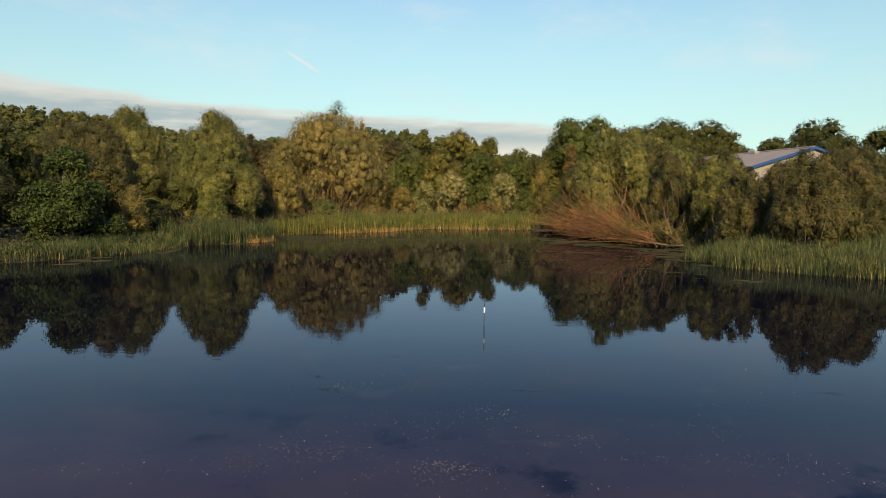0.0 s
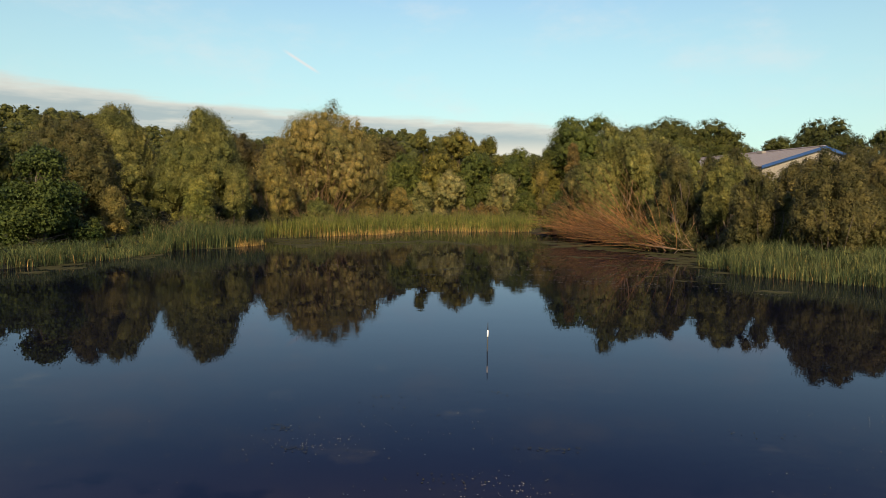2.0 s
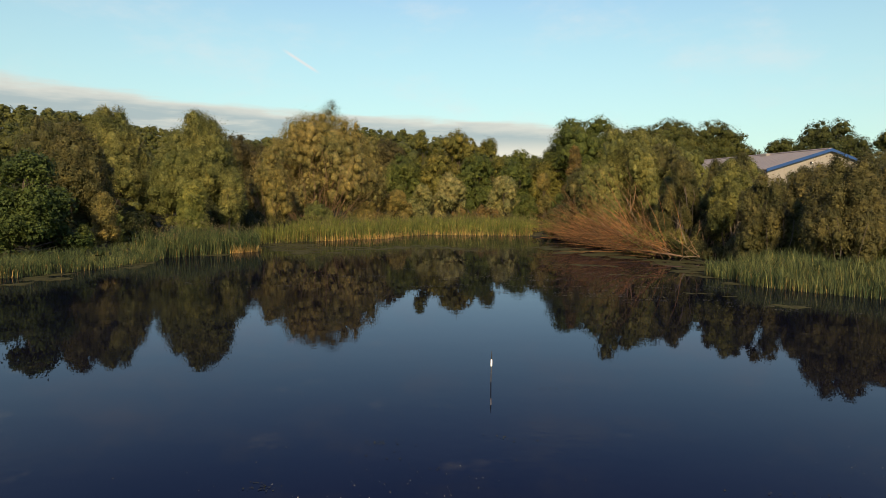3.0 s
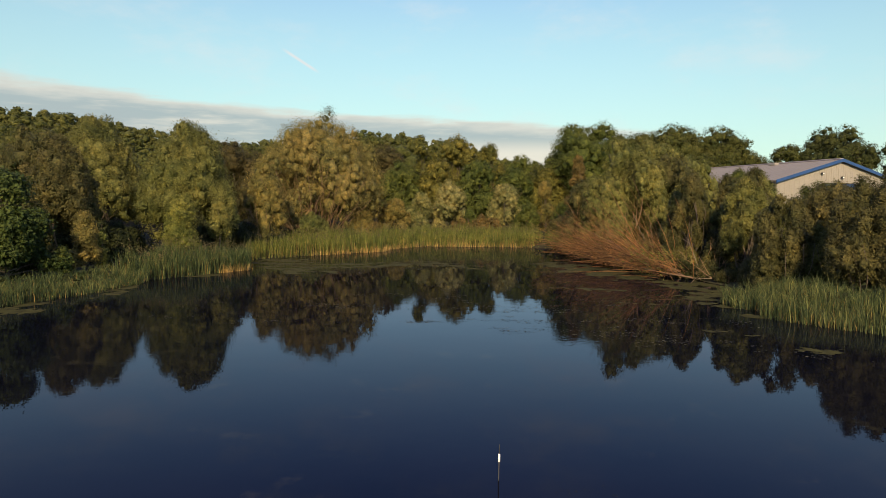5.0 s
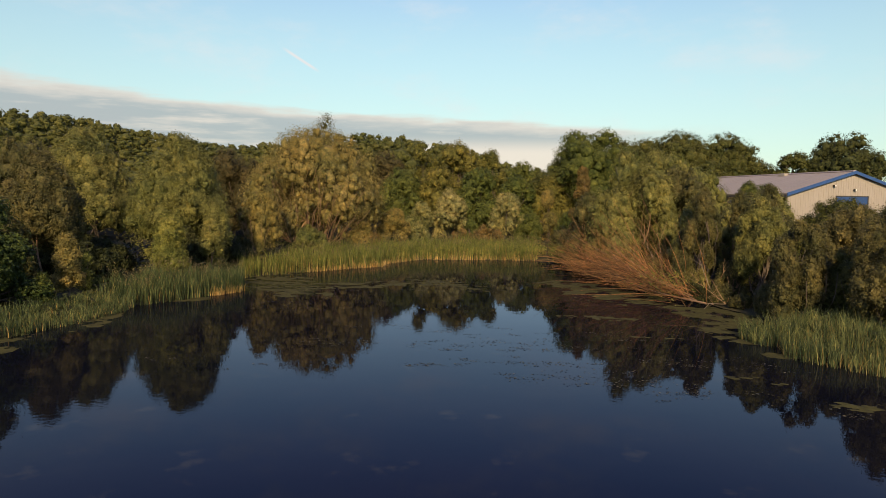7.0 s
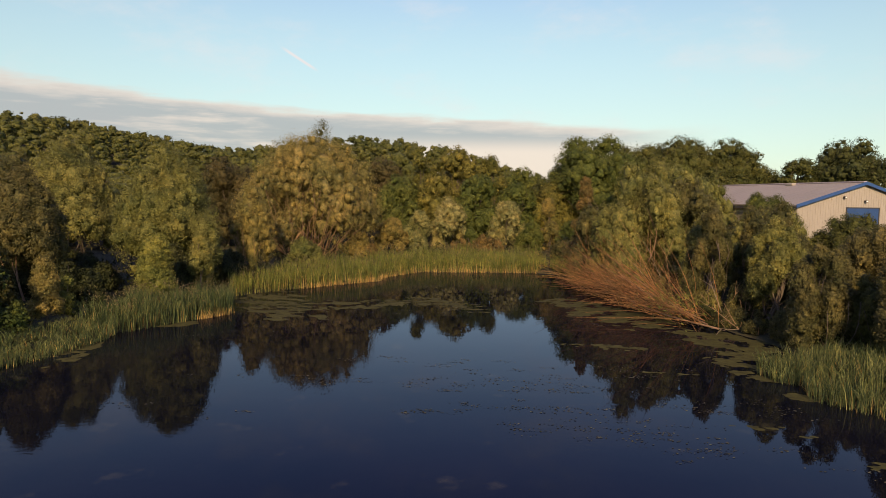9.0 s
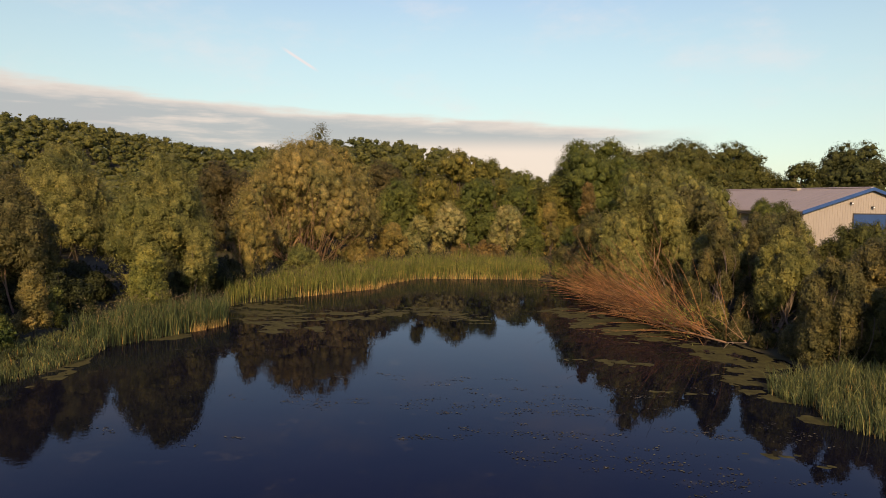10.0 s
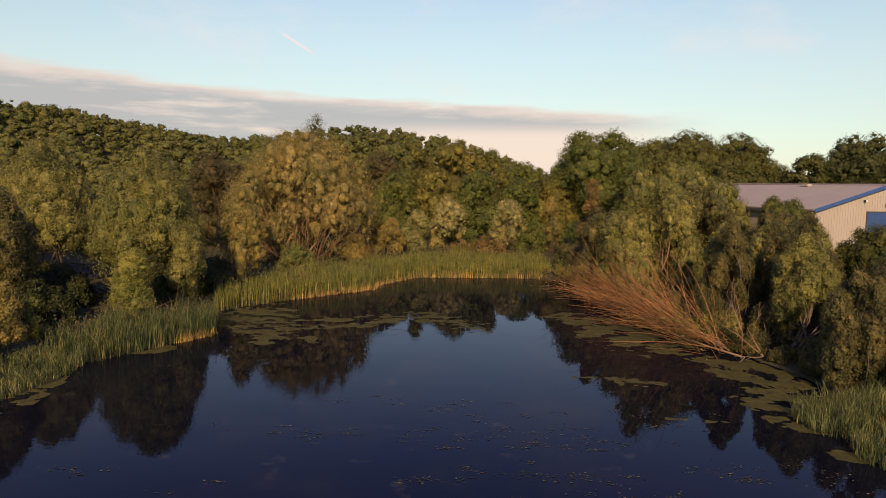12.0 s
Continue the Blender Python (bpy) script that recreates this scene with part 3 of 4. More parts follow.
reed_bed("dense clumps of upright green bulrushes standing in the water", [(12.6, 40.8), (12.9, 39.7), (13.7, 39.0), (13.1, 37.2), (13.8, 36.2), (15.0, 34.8), (16.2, 33.6), (18.8, 31.7), (24.0, 30.0), (30.0, 28.5), (33.0, 32.0),
         (29.0, 37.5), (22.0, 41.5), (17.0, 43.6), (14.4, 43.0), (13.0, 42.0)], 95, 1.62, REED_BLUE, 14, straw=0.16, width=0.027, lean=0.20, bend=0.30)


# ---- woods on the hill ----
def far_woods():
    """The closed canopy that runs up the hill, too far off to count."""
    rng = np.random.default_rng(77)
    vs, fs, start = [], [], 0
    p = rng.uniform((-330, 70), (60, 330), (14000, 2))
    d = shore_distance(p[:, 0], p[:, 1])
    bearing = np.arctan2(p[:, 0], p[:, 1])
    far = np.hypot(p[:, 0], p[:, 1])
    keep = (d > 34) & (bearing > -0.92) & (bearing < 0.06) & (far > 96) & (far < 330)
    keep &= ~((p[:, 0] > -30) & (p[:, 1] < 132))
    p = p[keep]
    chosen = []
    for q in p:
        gap = 1.8 + 0.0068 * np.hypot(*q)
        if all((q[0] - c[0]) ** 2 + (q[1] - c[1]) ** 2 > gap * gap for c in chosen):
            chosen.append(q)
    eye = np.array([0.0, 14.0, 9.5])
    for q in chosen:
        tip = np.array([q[0], q[1], float(height(*q)) + 9.0])
        line = eye + (tip - eye) * np.linspace(0.35, 0.93, 14)[:, None]
        if np.any(height(line[:, 0], line[:, 1]) + 5.5 > line[:, 2]):
            continue
        dist = np.hypot(*q)
        r = rng.uniform(1.8, 3.2)
        tall = rng.uniform(6.0, 8.2)
        leaf = 0.34 + 0.0010 * dist
        n = int(290 * (r / 3.2) ** 2)
        v, f, _, _ = crown(rng, r * 1.12, tall * 0.1, tall, "dome", n, (leaf * 0.8, leaf * 0.6), 5, 0.55, 6, 0.0, 0.05, 1.0, 0.72, 0.34, 0.86, 3)
        vs.append(v + [q[0], q[1], float(height(*q))])
        fs.append(f + start)
        start += len(v)
    ob = link_mesh("hillside_woods", np.concatenate(vs), np.concatenate(fs), WOODS, smooth=True)
    return tagged(ob, "dark green broadleaf woods covering the hillside", "woods", kind="stuff")


far_woods()

# ---- unseen belt of trees, added to close the bank behind ----
def tree_belt():
    rng = np.random.default_rng(91)
    vs, fs, start = [], [], 0
    for x in np.arange(-62, 63, 6.5):
        y = -44.0 - 0.004 * x * x + rng.uniform(-3, 3)
        tall, r = rng.uniform(13.0, 18.0), rng.uniform(4.6, 6.2)
        v, f, _, _ = crown(rng, r, tall * 0.06, tall, "round", 2600, (0.55, 0.36), 16, 0.42, 6, 0.1, 0.1, 1.0, 1.0, 0.4, 0.8, 7)
        z = float(height(x, y))
        trunk_v, trunk_f = tubes([limb_path(rng, (0, 0, -0.3), (0, 0, tall * 0.7), 0.3, 0.08, 0.02, 6)], 6)
        trunk_f = np.concatenate([trunk_f[:, [0, 1, 2]], trunk_f[:, [0, 2, 3]]])
        for a, b in ((v, f), (trunk_v, trunk_f)):
            vs.append(a + [x, y, z])
            fs.append(b + start)
            start += len(a)
    ob = link_mesh("tree_belt", np.concatenate(vs), np.concatenate(fs), OAK, smooth=True)
    return tagged(ob, "tall dark belt of broadleaf trees added on the unseen bank", "woods", kind="stuff")


tree_belt()

# ---- trees of the bank opposite ----
tree("willow_tree", "broad bushy willow with grey-green leaves and many bare brown stems", -20.3, 88.0, 15.6, 9.0, WILLOW_TAN, "dome", 0.15, 42000,
     (0.26, 0.10), 100, 0.21, 28, 0.8, trunk=0.16, stems=14, fan=0.9, wood=STEM, seed=301, plume=1.7, showy=60, fill=0.56, loose=0.40, wild=0.75)
tree("birch_tree", "thin airy treetop showing above the big willow", -21.6, 98.0, 17.9, 1.9, WILLOW_GREY, "flame", 0.55, 2600, (0.24, 0.10), 16, 0.42, 20, 0.5,
     trunk=0.10, seed=302, inner=0.08, plume=1.5, fill=0.28, loose=0.6, wild=0.8)
tree("willow_tree", "slim willow with thin upright brown stems", -21.6, 71.5, 9.2, 2.4, WILLOW_WARM, "column", 0.10, 7000,
     (0.22, 0.09), 16, 0.42, 24, 0.8, trunk=0.10, stems=6, fan=0.9, wood=STEM, seed=2, plume=1.9, showy=10)
tree("poplar_tree", "tall pointed grey-green tree above the reeds", -24.5, 61.4, 11.7, 4.7, WILLOW, "flame", 0.26, 24000,
     (0.22, 0.12), 34, 0.34, 26, 0.3, trunk=0.18, stems=4, fan=0.5, seed=3, plume=1.9)
tree("willow_tree", "grey-green willow with a loose uneven crown", -34.4, 64.6, 12.4, 4.8, WILLOW, "flame", 0.28, 24000,
     (0.23, 0.11), 34, 0.34, 26, 0.4, trunk=0.18, stems=5, fan=0.7, seed=4, plume=1.8)
tree("willow_tree", "grey-green willow with a narrow rounded top", -40.6, 65.0, 11.6, 3.8, WILLOW_GREY, "dome", 0.32, 12000,
     (0.23, 0.11), 26, 0.36, 26, 0.4, trunk=0.15, stems=4, fan=0.7, seed=5, plume=1.7, wood=STEM)
tree("willow_tree", "olive willow standing among dark shrubs", -34.6, 56.5, 7.6, 3.0, WILLOW_GREY, "dome", 0.36, 10000,
     (0.22, 0.11), 24, 0.36, 26, 0.4, trunk=0.13, stems=4, fan=0.7, seed=6, plume=1.6)
tree("willow_tree", "grey-green willow rising over dark shrubs", -29.6, 52.2, 9.6, 2.8, WILLOW_GREY, "flame", 0.30, 13000,
     (0.22, 0.11), 26, 0.36, 26, 0.4, trunk=0.13, stems=4, fan=0.7, seed=16, plume=1.7, wood=STEM)
tree("willow_shrub", "leafy olive willow shoots leaning out behind the reeds", -20.4, 58.2, 6.5, 1.7, WILLOW, "flame", 0.10, 8000,
     (0.19, 0.09), 18, 0.38, 24, 0.3, trunk=0.06, stems=4, seed=17, category="shrub", plume=1.5)
tree("copper_tree", "reddish-brown broadleaf tree behind the willows", -34.0, 97.0, 13.2, 5.0, COPPER, "round", 0.15, 12000,
     (0.30, 0.17), 24, 0.38, 22, 0.1, trunk=0.2, seed=7)
tree("maple_tree", "dark green maple with broad layered leaves", -25.4, 41.0, 6.5, 3.0, MAPLE, "flame", 0.08, 9000,
     (0.27, 0.22), 34, 0.30, 30, 0.2, trunk=0.13, seed=8, plume=0.75, fill=0.5, wild=0.5, loose=0.3)
tree("willow_shrub", "small grey-brown willow shrub behind the reeds", -23.4, 45.0, 4.3, 1.35, WILLOW_WARM, "cone", 0.05, 5000,
     (0.15, 0.08), 18, 0.40, 22, 0.3, trunk=0.05, stems=4, seed=9, category="shrub")
tree("conical_shrub", "yellow-green conical shrub behind the reeds", -21.2, 52.6, 5.2, 1.75, YELLOW, "cone", 0.04, 8000,
     (0.15, 0.08), 20, 0.42, 24, 0.3, trunk=0.06, stems=3, seed=10, category="shrub")
# gap-filling shrubs, most with the shade put into their leaf colour
for k, (x, y, top, r, mat) in enumerate(((-22.6, 57.5, 4.2, 1.8, DARK_SHADED), (-26.5, 52.0, 3.4, 2.2, DARK_SHADED), (-29.5, 47.0, 5.6, 2.8, DARK_SHADED), (-30.5, 54.0, 5.0, 2.6, DARK_SHADED),
                                         (-33.0, 41.0, 6.0, 3.0, DARK_SHADED), (-38.0, 49.0, 6.6, 3.4, DARK_SHADED), (-44.0, 58.0, 11.0, 4.5, OAK), (-34.0, 33.5, 5.2, 2.8, DARK_SHADED), (-46.0, 70.0, 12.0, 4.6, OAK), (-31.0, 60.0, 3.4, 2.4, DARK_SHADED), (-34.0, 55.5, 3.8, 2.4, DARK_SHADED), (-28.5, 57.0, 3.2, 2.2, DARK_SHADED), (-22.0, 64.5, 3.0, 1.8, DARK_SHADED), (-22.6, 68.5, 3.0, 1.8, DARK_SHADED))):
    tree("dark_shrub", "dense dark green shrub, its leaf colour deepened for shade", x, y, top, r, mat, "dome", 0.02, 9000, (0.20, 0.13), 22, 0.38, 24, 0.2,
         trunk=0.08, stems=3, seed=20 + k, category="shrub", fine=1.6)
tree("young_ash", "small bright green sapling beside the reeds", -24.8, 49.0, 2.9, 0.8, GREEN, "cone", 0.06, 1400, (0.16, 0.10), 10, 0.45, 18, 0.2, trunk=0.03, seed=31, category="sapling")
tree("young_ash", "small bright green sapling beside the reeds", -23.2, 42.6, 2.4, 0.6, GREEN, "cone", 0.06, 900, (0.15, 0.10), 8, 0.45, 18, 0.2, trunk=0.03, seed=32, category="sapling")

# ---- shrubs and trees behind the far reeds ----
BACK_SHRUBS = ((-17.5, 75.5, 3.9, 2.0, WILLOW), (-14.5, 86.5, 4.2, 2.0, WILLOW_WARM), (-11.4, 93.0, 5.4, 2.4, WILLOW_WARM), (-8.3, 96.0, 6.4, 2.3, SALLOW),
               (-4.4, 99.2, 8.2, 3.1, SALLOW), (-1.6, 95.5, 4.2, 1.2, GREEN), (3.2, 100.0, 7.8, 3.1, SALLOW), (6.2, 97.0, 5.0, 2.0, GREEN), (8.9, 101.0, 8.2, 2.0, WILLOW_WARM),
               (11.2, 93.0, 5.4, 2.4, GREEN), (9.4, 86.0, 3.6, 1.9, WILLOW_GREY))
for k, (x, y, top, r, mat) in enumerate(BACK_SHRUBS):
    tree("willow_shrub", "rounded sunlit shrub behind the reed bed", x, y, top, r, mat, "dome" if k != 8 else "flame", 0.02, 9000, (0.19, 0.10), 24, 0.36, 24, 0.3,
         trunk=0.07, stems=4, seed=40 + k, category="shrub", group="shrubs behind the reeds", fine=2.2)
MID_TREES = ((-16.5, 118, 14.8, 4.6, COPPER), (-10.5, 124, 16.6, 5.2, OLIVE), (-4.5, 124, 16.6, 5.0, OLIVE), (1.5, 125, 15.6, 4.4, OLIVE), (7.0, 126, 13.6, 4.2, GREEN),
             (-12.5, 110, 11.2, 4.2, GREEN), (-6.5, 111, 11.6, 4.2, OLIVE), (-1.0, 110, 11.8, 4.2, GREEN), (4.8, 112, 10.6, 4.0, GREEN), (10.2, 113, 10.4, 4.0, OLIVE), (-24.0, 108, 15.0, 5.0, OAK))
for k, (x, y, top, r, mat) in enumerate(MID_TREES):
    tree("broadleaf_tree", "full-crowned broadleaf tree in the wood behind the pond", x, y, top, r, mat, "round", 0.08, 11000, (0.30, 0.18), 24, 0.38, 20, 0.1,
         trunk=0.2, seed=60 + k, group="trees behind the pond", fine=1.5)
for k, (x, y, top, r) in enumerate(((8.6, 146, 12.6, 4.4), (14.6, 148, 13.8, 4.2), (20.0, 146, 12.4, 4.6))):
    tree("broadleaf_tree", "distant brownish treetop in a dip of the skyline", x, y, top, r, COPPER if k == 1 else OAK, "dome", 0.1, 5000, (0.34, 0.2), 16, 0.36, 18, 0.1,
         trunk=0.2, seed=80 + k, group="trees behind the pond", fine=1.5)

OAKS = ((16.6, 113, 17.6, 7.6, GREEN, 17000), (11.6, 116, 13.4, 4.6, OAK, 9000), (24.6, 121, 17.0, 6.6, OAK, 12000), (31.4, 123, 18.4, 7.6, OAK, 15000), (38.4, 122, 18.0, 7.2, OAK, 14000), (44.4, 124, 16.4, 5.4, OAK, 9000),
        (49.6, 119, 15.0, 3.6, OAK, 4600), (57.4, 119, 18.2, 6.4, DARK_OAK, 12000), (66.0, 114, 16.6, 4.6, OAK, 5000), (73.0, 112, 14.0, 5.4, OAK, 8000), (53.0, 127, 12.6, 5.0, OAK, 7000), (42.0, 129, 13.8, 6.6, OAK, 9000),
        (28.0, 129, 15.4, 7.0, OAK, 9000), (20.5, 118, 14.2, 5.8, OAK, 9000), (34.8, 117, 13.4, 6.0, OAK, 9000))
for k, (x, y, top, r, mat, n) in enumerate(OAKS):
    tree("oak_tree", "tall dark oak with an open crown on the skyline", x, y, top, r, mat, "round", 0.34, n, (0.27, 0.19), 46, 0.37, 30, 0.1,
         trunk=0.28, seed=90 + k, group="oaks on the skyline", inner=0.20, twigs=3, plume=0.85, wild=0.45, fine=1.9, fill=0.58)
tree("rusty_tree", "slim tree with rusty brown leaves", 10.4, 78.6, 10.2, 1.5, RUST, "flame", 0.10, 6000, (0.20, 0.11), 26, 0.34, 22, 0.4, trunk=0.1, stems=3, seed=110)
tree("broadleaf_tree", "light green young tree between the willows", 19.5, 101.0, 12.2, 3.4, GREEN, "dome", 0.05, 10000, (0.26, 0.15), 22, 0.38, 22, 0.2, trunk=0.14, seed=111)
tree("broadleaf_tree", "light green young tree between the willows", 25.5, 99.0, 12.8, 3.6, YELLOW, "dome", 0.05, 10000, (0.26, 0.15), 22, 0.38, 22, 0.2, trunk=0.14, seed=112)

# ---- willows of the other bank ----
# some willows take oak or dark leaves, putting bank shade into the colour
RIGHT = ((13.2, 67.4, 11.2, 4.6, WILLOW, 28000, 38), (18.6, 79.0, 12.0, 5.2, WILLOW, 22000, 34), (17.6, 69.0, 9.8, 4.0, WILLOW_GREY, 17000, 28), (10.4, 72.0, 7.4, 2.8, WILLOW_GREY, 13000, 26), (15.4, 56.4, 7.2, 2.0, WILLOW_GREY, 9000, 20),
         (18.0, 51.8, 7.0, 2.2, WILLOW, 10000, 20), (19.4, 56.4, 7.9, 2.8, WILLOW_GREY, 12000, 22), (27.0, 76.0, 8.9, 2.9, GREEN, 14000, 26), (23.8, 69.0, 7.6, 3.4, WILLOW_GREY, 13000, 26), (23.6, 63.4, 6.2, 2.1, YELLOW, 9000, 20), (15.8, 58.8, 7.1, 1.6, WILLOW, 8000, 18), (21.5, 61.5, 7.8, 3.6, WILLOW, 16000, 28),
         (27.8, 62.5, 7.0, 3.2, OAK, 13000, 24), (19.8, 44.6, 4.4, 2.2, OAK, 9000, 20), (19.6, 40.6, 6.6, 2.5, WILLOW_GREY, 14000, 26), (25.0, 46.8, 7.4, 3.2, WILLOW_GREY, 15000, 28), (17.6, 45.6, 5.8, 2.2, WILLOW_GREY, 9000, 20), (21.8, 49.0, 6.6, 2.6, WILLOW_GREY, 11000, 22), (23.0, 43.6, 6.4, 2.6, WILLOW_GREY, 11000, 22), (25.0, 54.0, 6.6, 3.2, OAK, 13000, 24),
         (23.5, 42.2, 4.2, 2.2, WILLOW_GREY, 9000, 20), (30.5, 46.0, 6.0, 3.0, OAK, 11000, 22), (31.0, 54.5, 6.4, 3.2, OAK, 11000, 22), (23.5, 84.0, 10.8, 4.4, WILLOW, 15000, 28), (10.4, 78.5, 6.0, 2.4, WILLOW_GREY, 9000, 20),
         (35.0, 40.0, 5.2, 3.0, DARK_SHADED, 9000, 20))
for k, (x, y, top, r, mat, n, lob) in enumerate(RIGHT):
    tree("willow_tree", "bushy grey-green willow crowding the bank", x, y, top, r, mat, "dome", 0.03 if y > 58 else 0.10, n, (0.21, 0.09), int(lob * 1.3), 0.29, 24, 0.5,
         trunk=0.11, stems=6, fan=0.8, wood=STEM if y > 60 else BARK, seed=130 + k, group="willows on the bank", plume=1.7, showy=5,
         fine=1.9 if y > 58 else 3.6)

# darker leaf tones here put the shade along the waterline into the colour
BANK_SHRUBS = ((13.0, 60.0, 2.4, 1.3, WILLOW_GREY), (14.8, 54.6, 2.2, 1.1, WILLOW_WARM), (15.6, 51.8, 1.5, 0.9, WILLOW_GREY), (17.0, 48.0, 2.0, 1.1, WILLOW_GREY), (17.8, 45.2, 1.8, 1.1, DARK_SHADED), (11.8, 65.0, 2.4, 1.3, WILLOW_GREY),
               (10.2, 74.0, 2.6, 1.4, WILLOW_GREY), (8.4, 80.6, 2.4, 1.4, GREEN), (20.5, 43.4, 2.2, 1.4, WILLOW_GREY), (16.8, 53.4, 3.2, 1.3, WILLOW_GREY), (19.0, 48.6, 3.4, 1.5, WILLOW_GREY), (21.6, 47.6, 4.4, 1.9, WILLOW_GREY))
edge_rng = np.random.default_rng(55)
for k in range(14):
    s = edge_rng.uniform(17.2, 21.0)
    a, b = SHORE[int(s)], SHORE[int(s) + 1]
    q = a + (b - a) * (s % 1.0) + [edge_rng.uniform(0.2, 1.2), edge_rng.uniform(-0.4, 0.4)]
    BANK_SHRUBS += ((q[0], q[1], edge_rng.uniform(0.9, 1.7), edge_rng.uniform(0.6, 1.0), (WILLOW_GREY, DARK_SHADED, DARK_SHADED, WILLOW_GREY)[k % 4]),)
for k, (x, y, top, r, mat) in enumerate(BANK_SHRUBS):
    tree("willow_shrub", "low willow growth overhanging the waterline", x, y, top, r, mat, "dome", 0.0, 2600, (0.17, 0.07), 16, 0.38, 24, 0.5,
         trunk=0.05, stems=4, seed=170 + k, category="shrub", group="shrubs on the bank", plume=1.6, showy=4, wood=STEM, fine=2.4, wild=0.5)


for k, (x, y, top, r) in enumerate(((-0.6, 91.6, 3.7, 1.9), (1.4, 91.2, 3.3, 1.5), (-2.8, 92.0, 3.2, 1.3), (-12.8, 86.0, 2.6, 1.2))):
    tree("dock_clump", "rust-red clump of seeding dock behind the reeds", x, y, top, r, RUST, "dome", 0.0, 2600, (0.16, 0.06), 14, 0.36, 24, 0.2,
         trunk=0.03, stems=4, seed=210 + k, category="dock", group="dock clumps", plume=1.5)


# ---- collapsed willow over the water ----
def fallen_willow():
    rng = np.random.default_rng(5)
    root = thing("fallen_willow", 13.2, 52.6, 0.2, "collapsed willow with a sweep of bare orange-brown branches", "fallen tree")
    for s in range(9):
        a = np.array([rng.uniform(-0.6, 1.4), rng.uniform(-2.6, 4.0), rng.uniform(-0.1, 0.4)])
        b = np.array([rng.uniform(-4.8, -1.5), rng.uniform(7.0, 19.0), rng.uniform(0.6, 3.4)])
        v, f = tubes([limb_path(rng, a, b, rng.uniform(0.035, 0.07), 0.012, 0.06, 8)], 6)
        link_mesh("branch", v, f, STEM, root, smooth=True)
    # whips: a few shapes, laid out one by one
    shapes = []
    for s in range(14):
        path = limb_path(rng, (0, 0, 0), (0, 1, 0), 0.0050, 0.0014, 0.06, 6)
        path[:, 2] += 0.07 * np.sin(np.pi * np.linspace(0, 1, 6)) * rng.uniform(0.2, 1.6)
        v, f = tubes([path], 4)
        shapes.append((v, f))
    meshes = []
    brush_v, brush_f, start = [], [], 0
    for s in range(720):
        u = rng.random()
        a = Vector((rng.uniform(-1.0, 1.2) - 4.2 * u, rng.uniform(-3.0, 2.4) + 16 * u, rng.uniform(-0.1, 0.9)))
        length = rng.uniform(1.8, 7.0) * (1 - 0.3 * u)
        lift = rng.uniform(-0.05, 1.5) * rng.random() ** 0.6
        head = Vector((rng.uniform(-1.2, -0.1), rng.uniform(-0.15, 0.9), lift)).normalized()
        if a.z + head.z * length < -0.05:
            head.z = 0.0
        m = Matrix.Translation(a) @ head.to_track_quat("Y", "Z").to_matrix().to_4x4() @ Matrix.Diagonal((length * rng.uniform(0.5, 0.9), length, length * rng.uniform(0.5, 0.9), 1))
        k = s % 14
        if s < 280:
            if len(meshes) < 14:
                twig = link_mesh("twig", *shapes[k], TWIG, root)
                meshes.append(twig.data)
            else:
                twig = new("twig", meshes[k])
                twig.parent = root
            twig.matrix_basis = m
        else:
            v, f = shapes[k]
            mm = np.array(m)
            brush_v.append(v @ mm[:3, :3].T + mm[:3, 3])
            brush_f.append(f + start)
            start += len(v)
    tagged(link_mesh("brushwood", np.concatenate(brush_v), np.concatenate(brush_f), TWIG, root, "bare orange-brown whips"), kind="stuff")
    at = np.concatenate([rng.normal((-0.9, 1.5, 1.0), (0.8, 1.6, 0.5), (700, 3)), rng.normal((-4.6, 22.0, 1.2), (1.2, 2.2, 0.5), (900, 3))])
    at[:, 2] = np.maximum(at[:, 2], 0.05)
    v, f = leaves(rng, at, unit(rng.normal(size=(len(at), 3))), 0.18, 0.07, 0.3)
    link_mesh("crown", v, f, YELLOW, root, "tufts of yellow-green leaves still growing")
    return root


fallen_willow()


def dead_branch(x, y, z, tips, seed):
    rng = np.random.default_rng(seed)
    root = thing("dead_branch", x, y, z, "pale bare dead branch leaning over the water", "branch", "dead branches")
    for k, tip in enumerate(tips):
        paths = [limb_path(rng, (0, 0, 0), tip, 0.026, 0.008, 0.05, 7)]
        for _ in range(3):
            q = paths[0][rng.integers(2, 6), :3]
            paths.append(limb_path(rng, q, q + np.asarray(tip) * 0.3 + rng.normal(size=3) * 0.35, 0.014, 0.005, 0.05, 4))
        v, f = tubes(paths, 5)
        link_mesh("limb", v, f, STEM if k else DEADWOOD, root, smooth=True)
    return root


dead_branch(15.4, 50.6, 0.25, [(-1.5, -0.5, 0.1), (-1.2, 1.2, 1.1), (-0.6, 0.9, 1.4)], 3)
dead_branch(15.6, 53.4, 0.3, [(-0.8, 0.6, 2.4), (0.6, -0.3, 2.0), (-1.3, 0.6, 1.5)], 4)
dead_branch(17.4, 46.5, 0.3, [(-1.4, -1.2, 0.7), (-0.9, -1.8, 0.2)], 6)
dead_branch(14.2, 60.0, 0.3, [(-1.6, 1.5, 3.9), (-0.6, 0.9, 4.3)], 7)

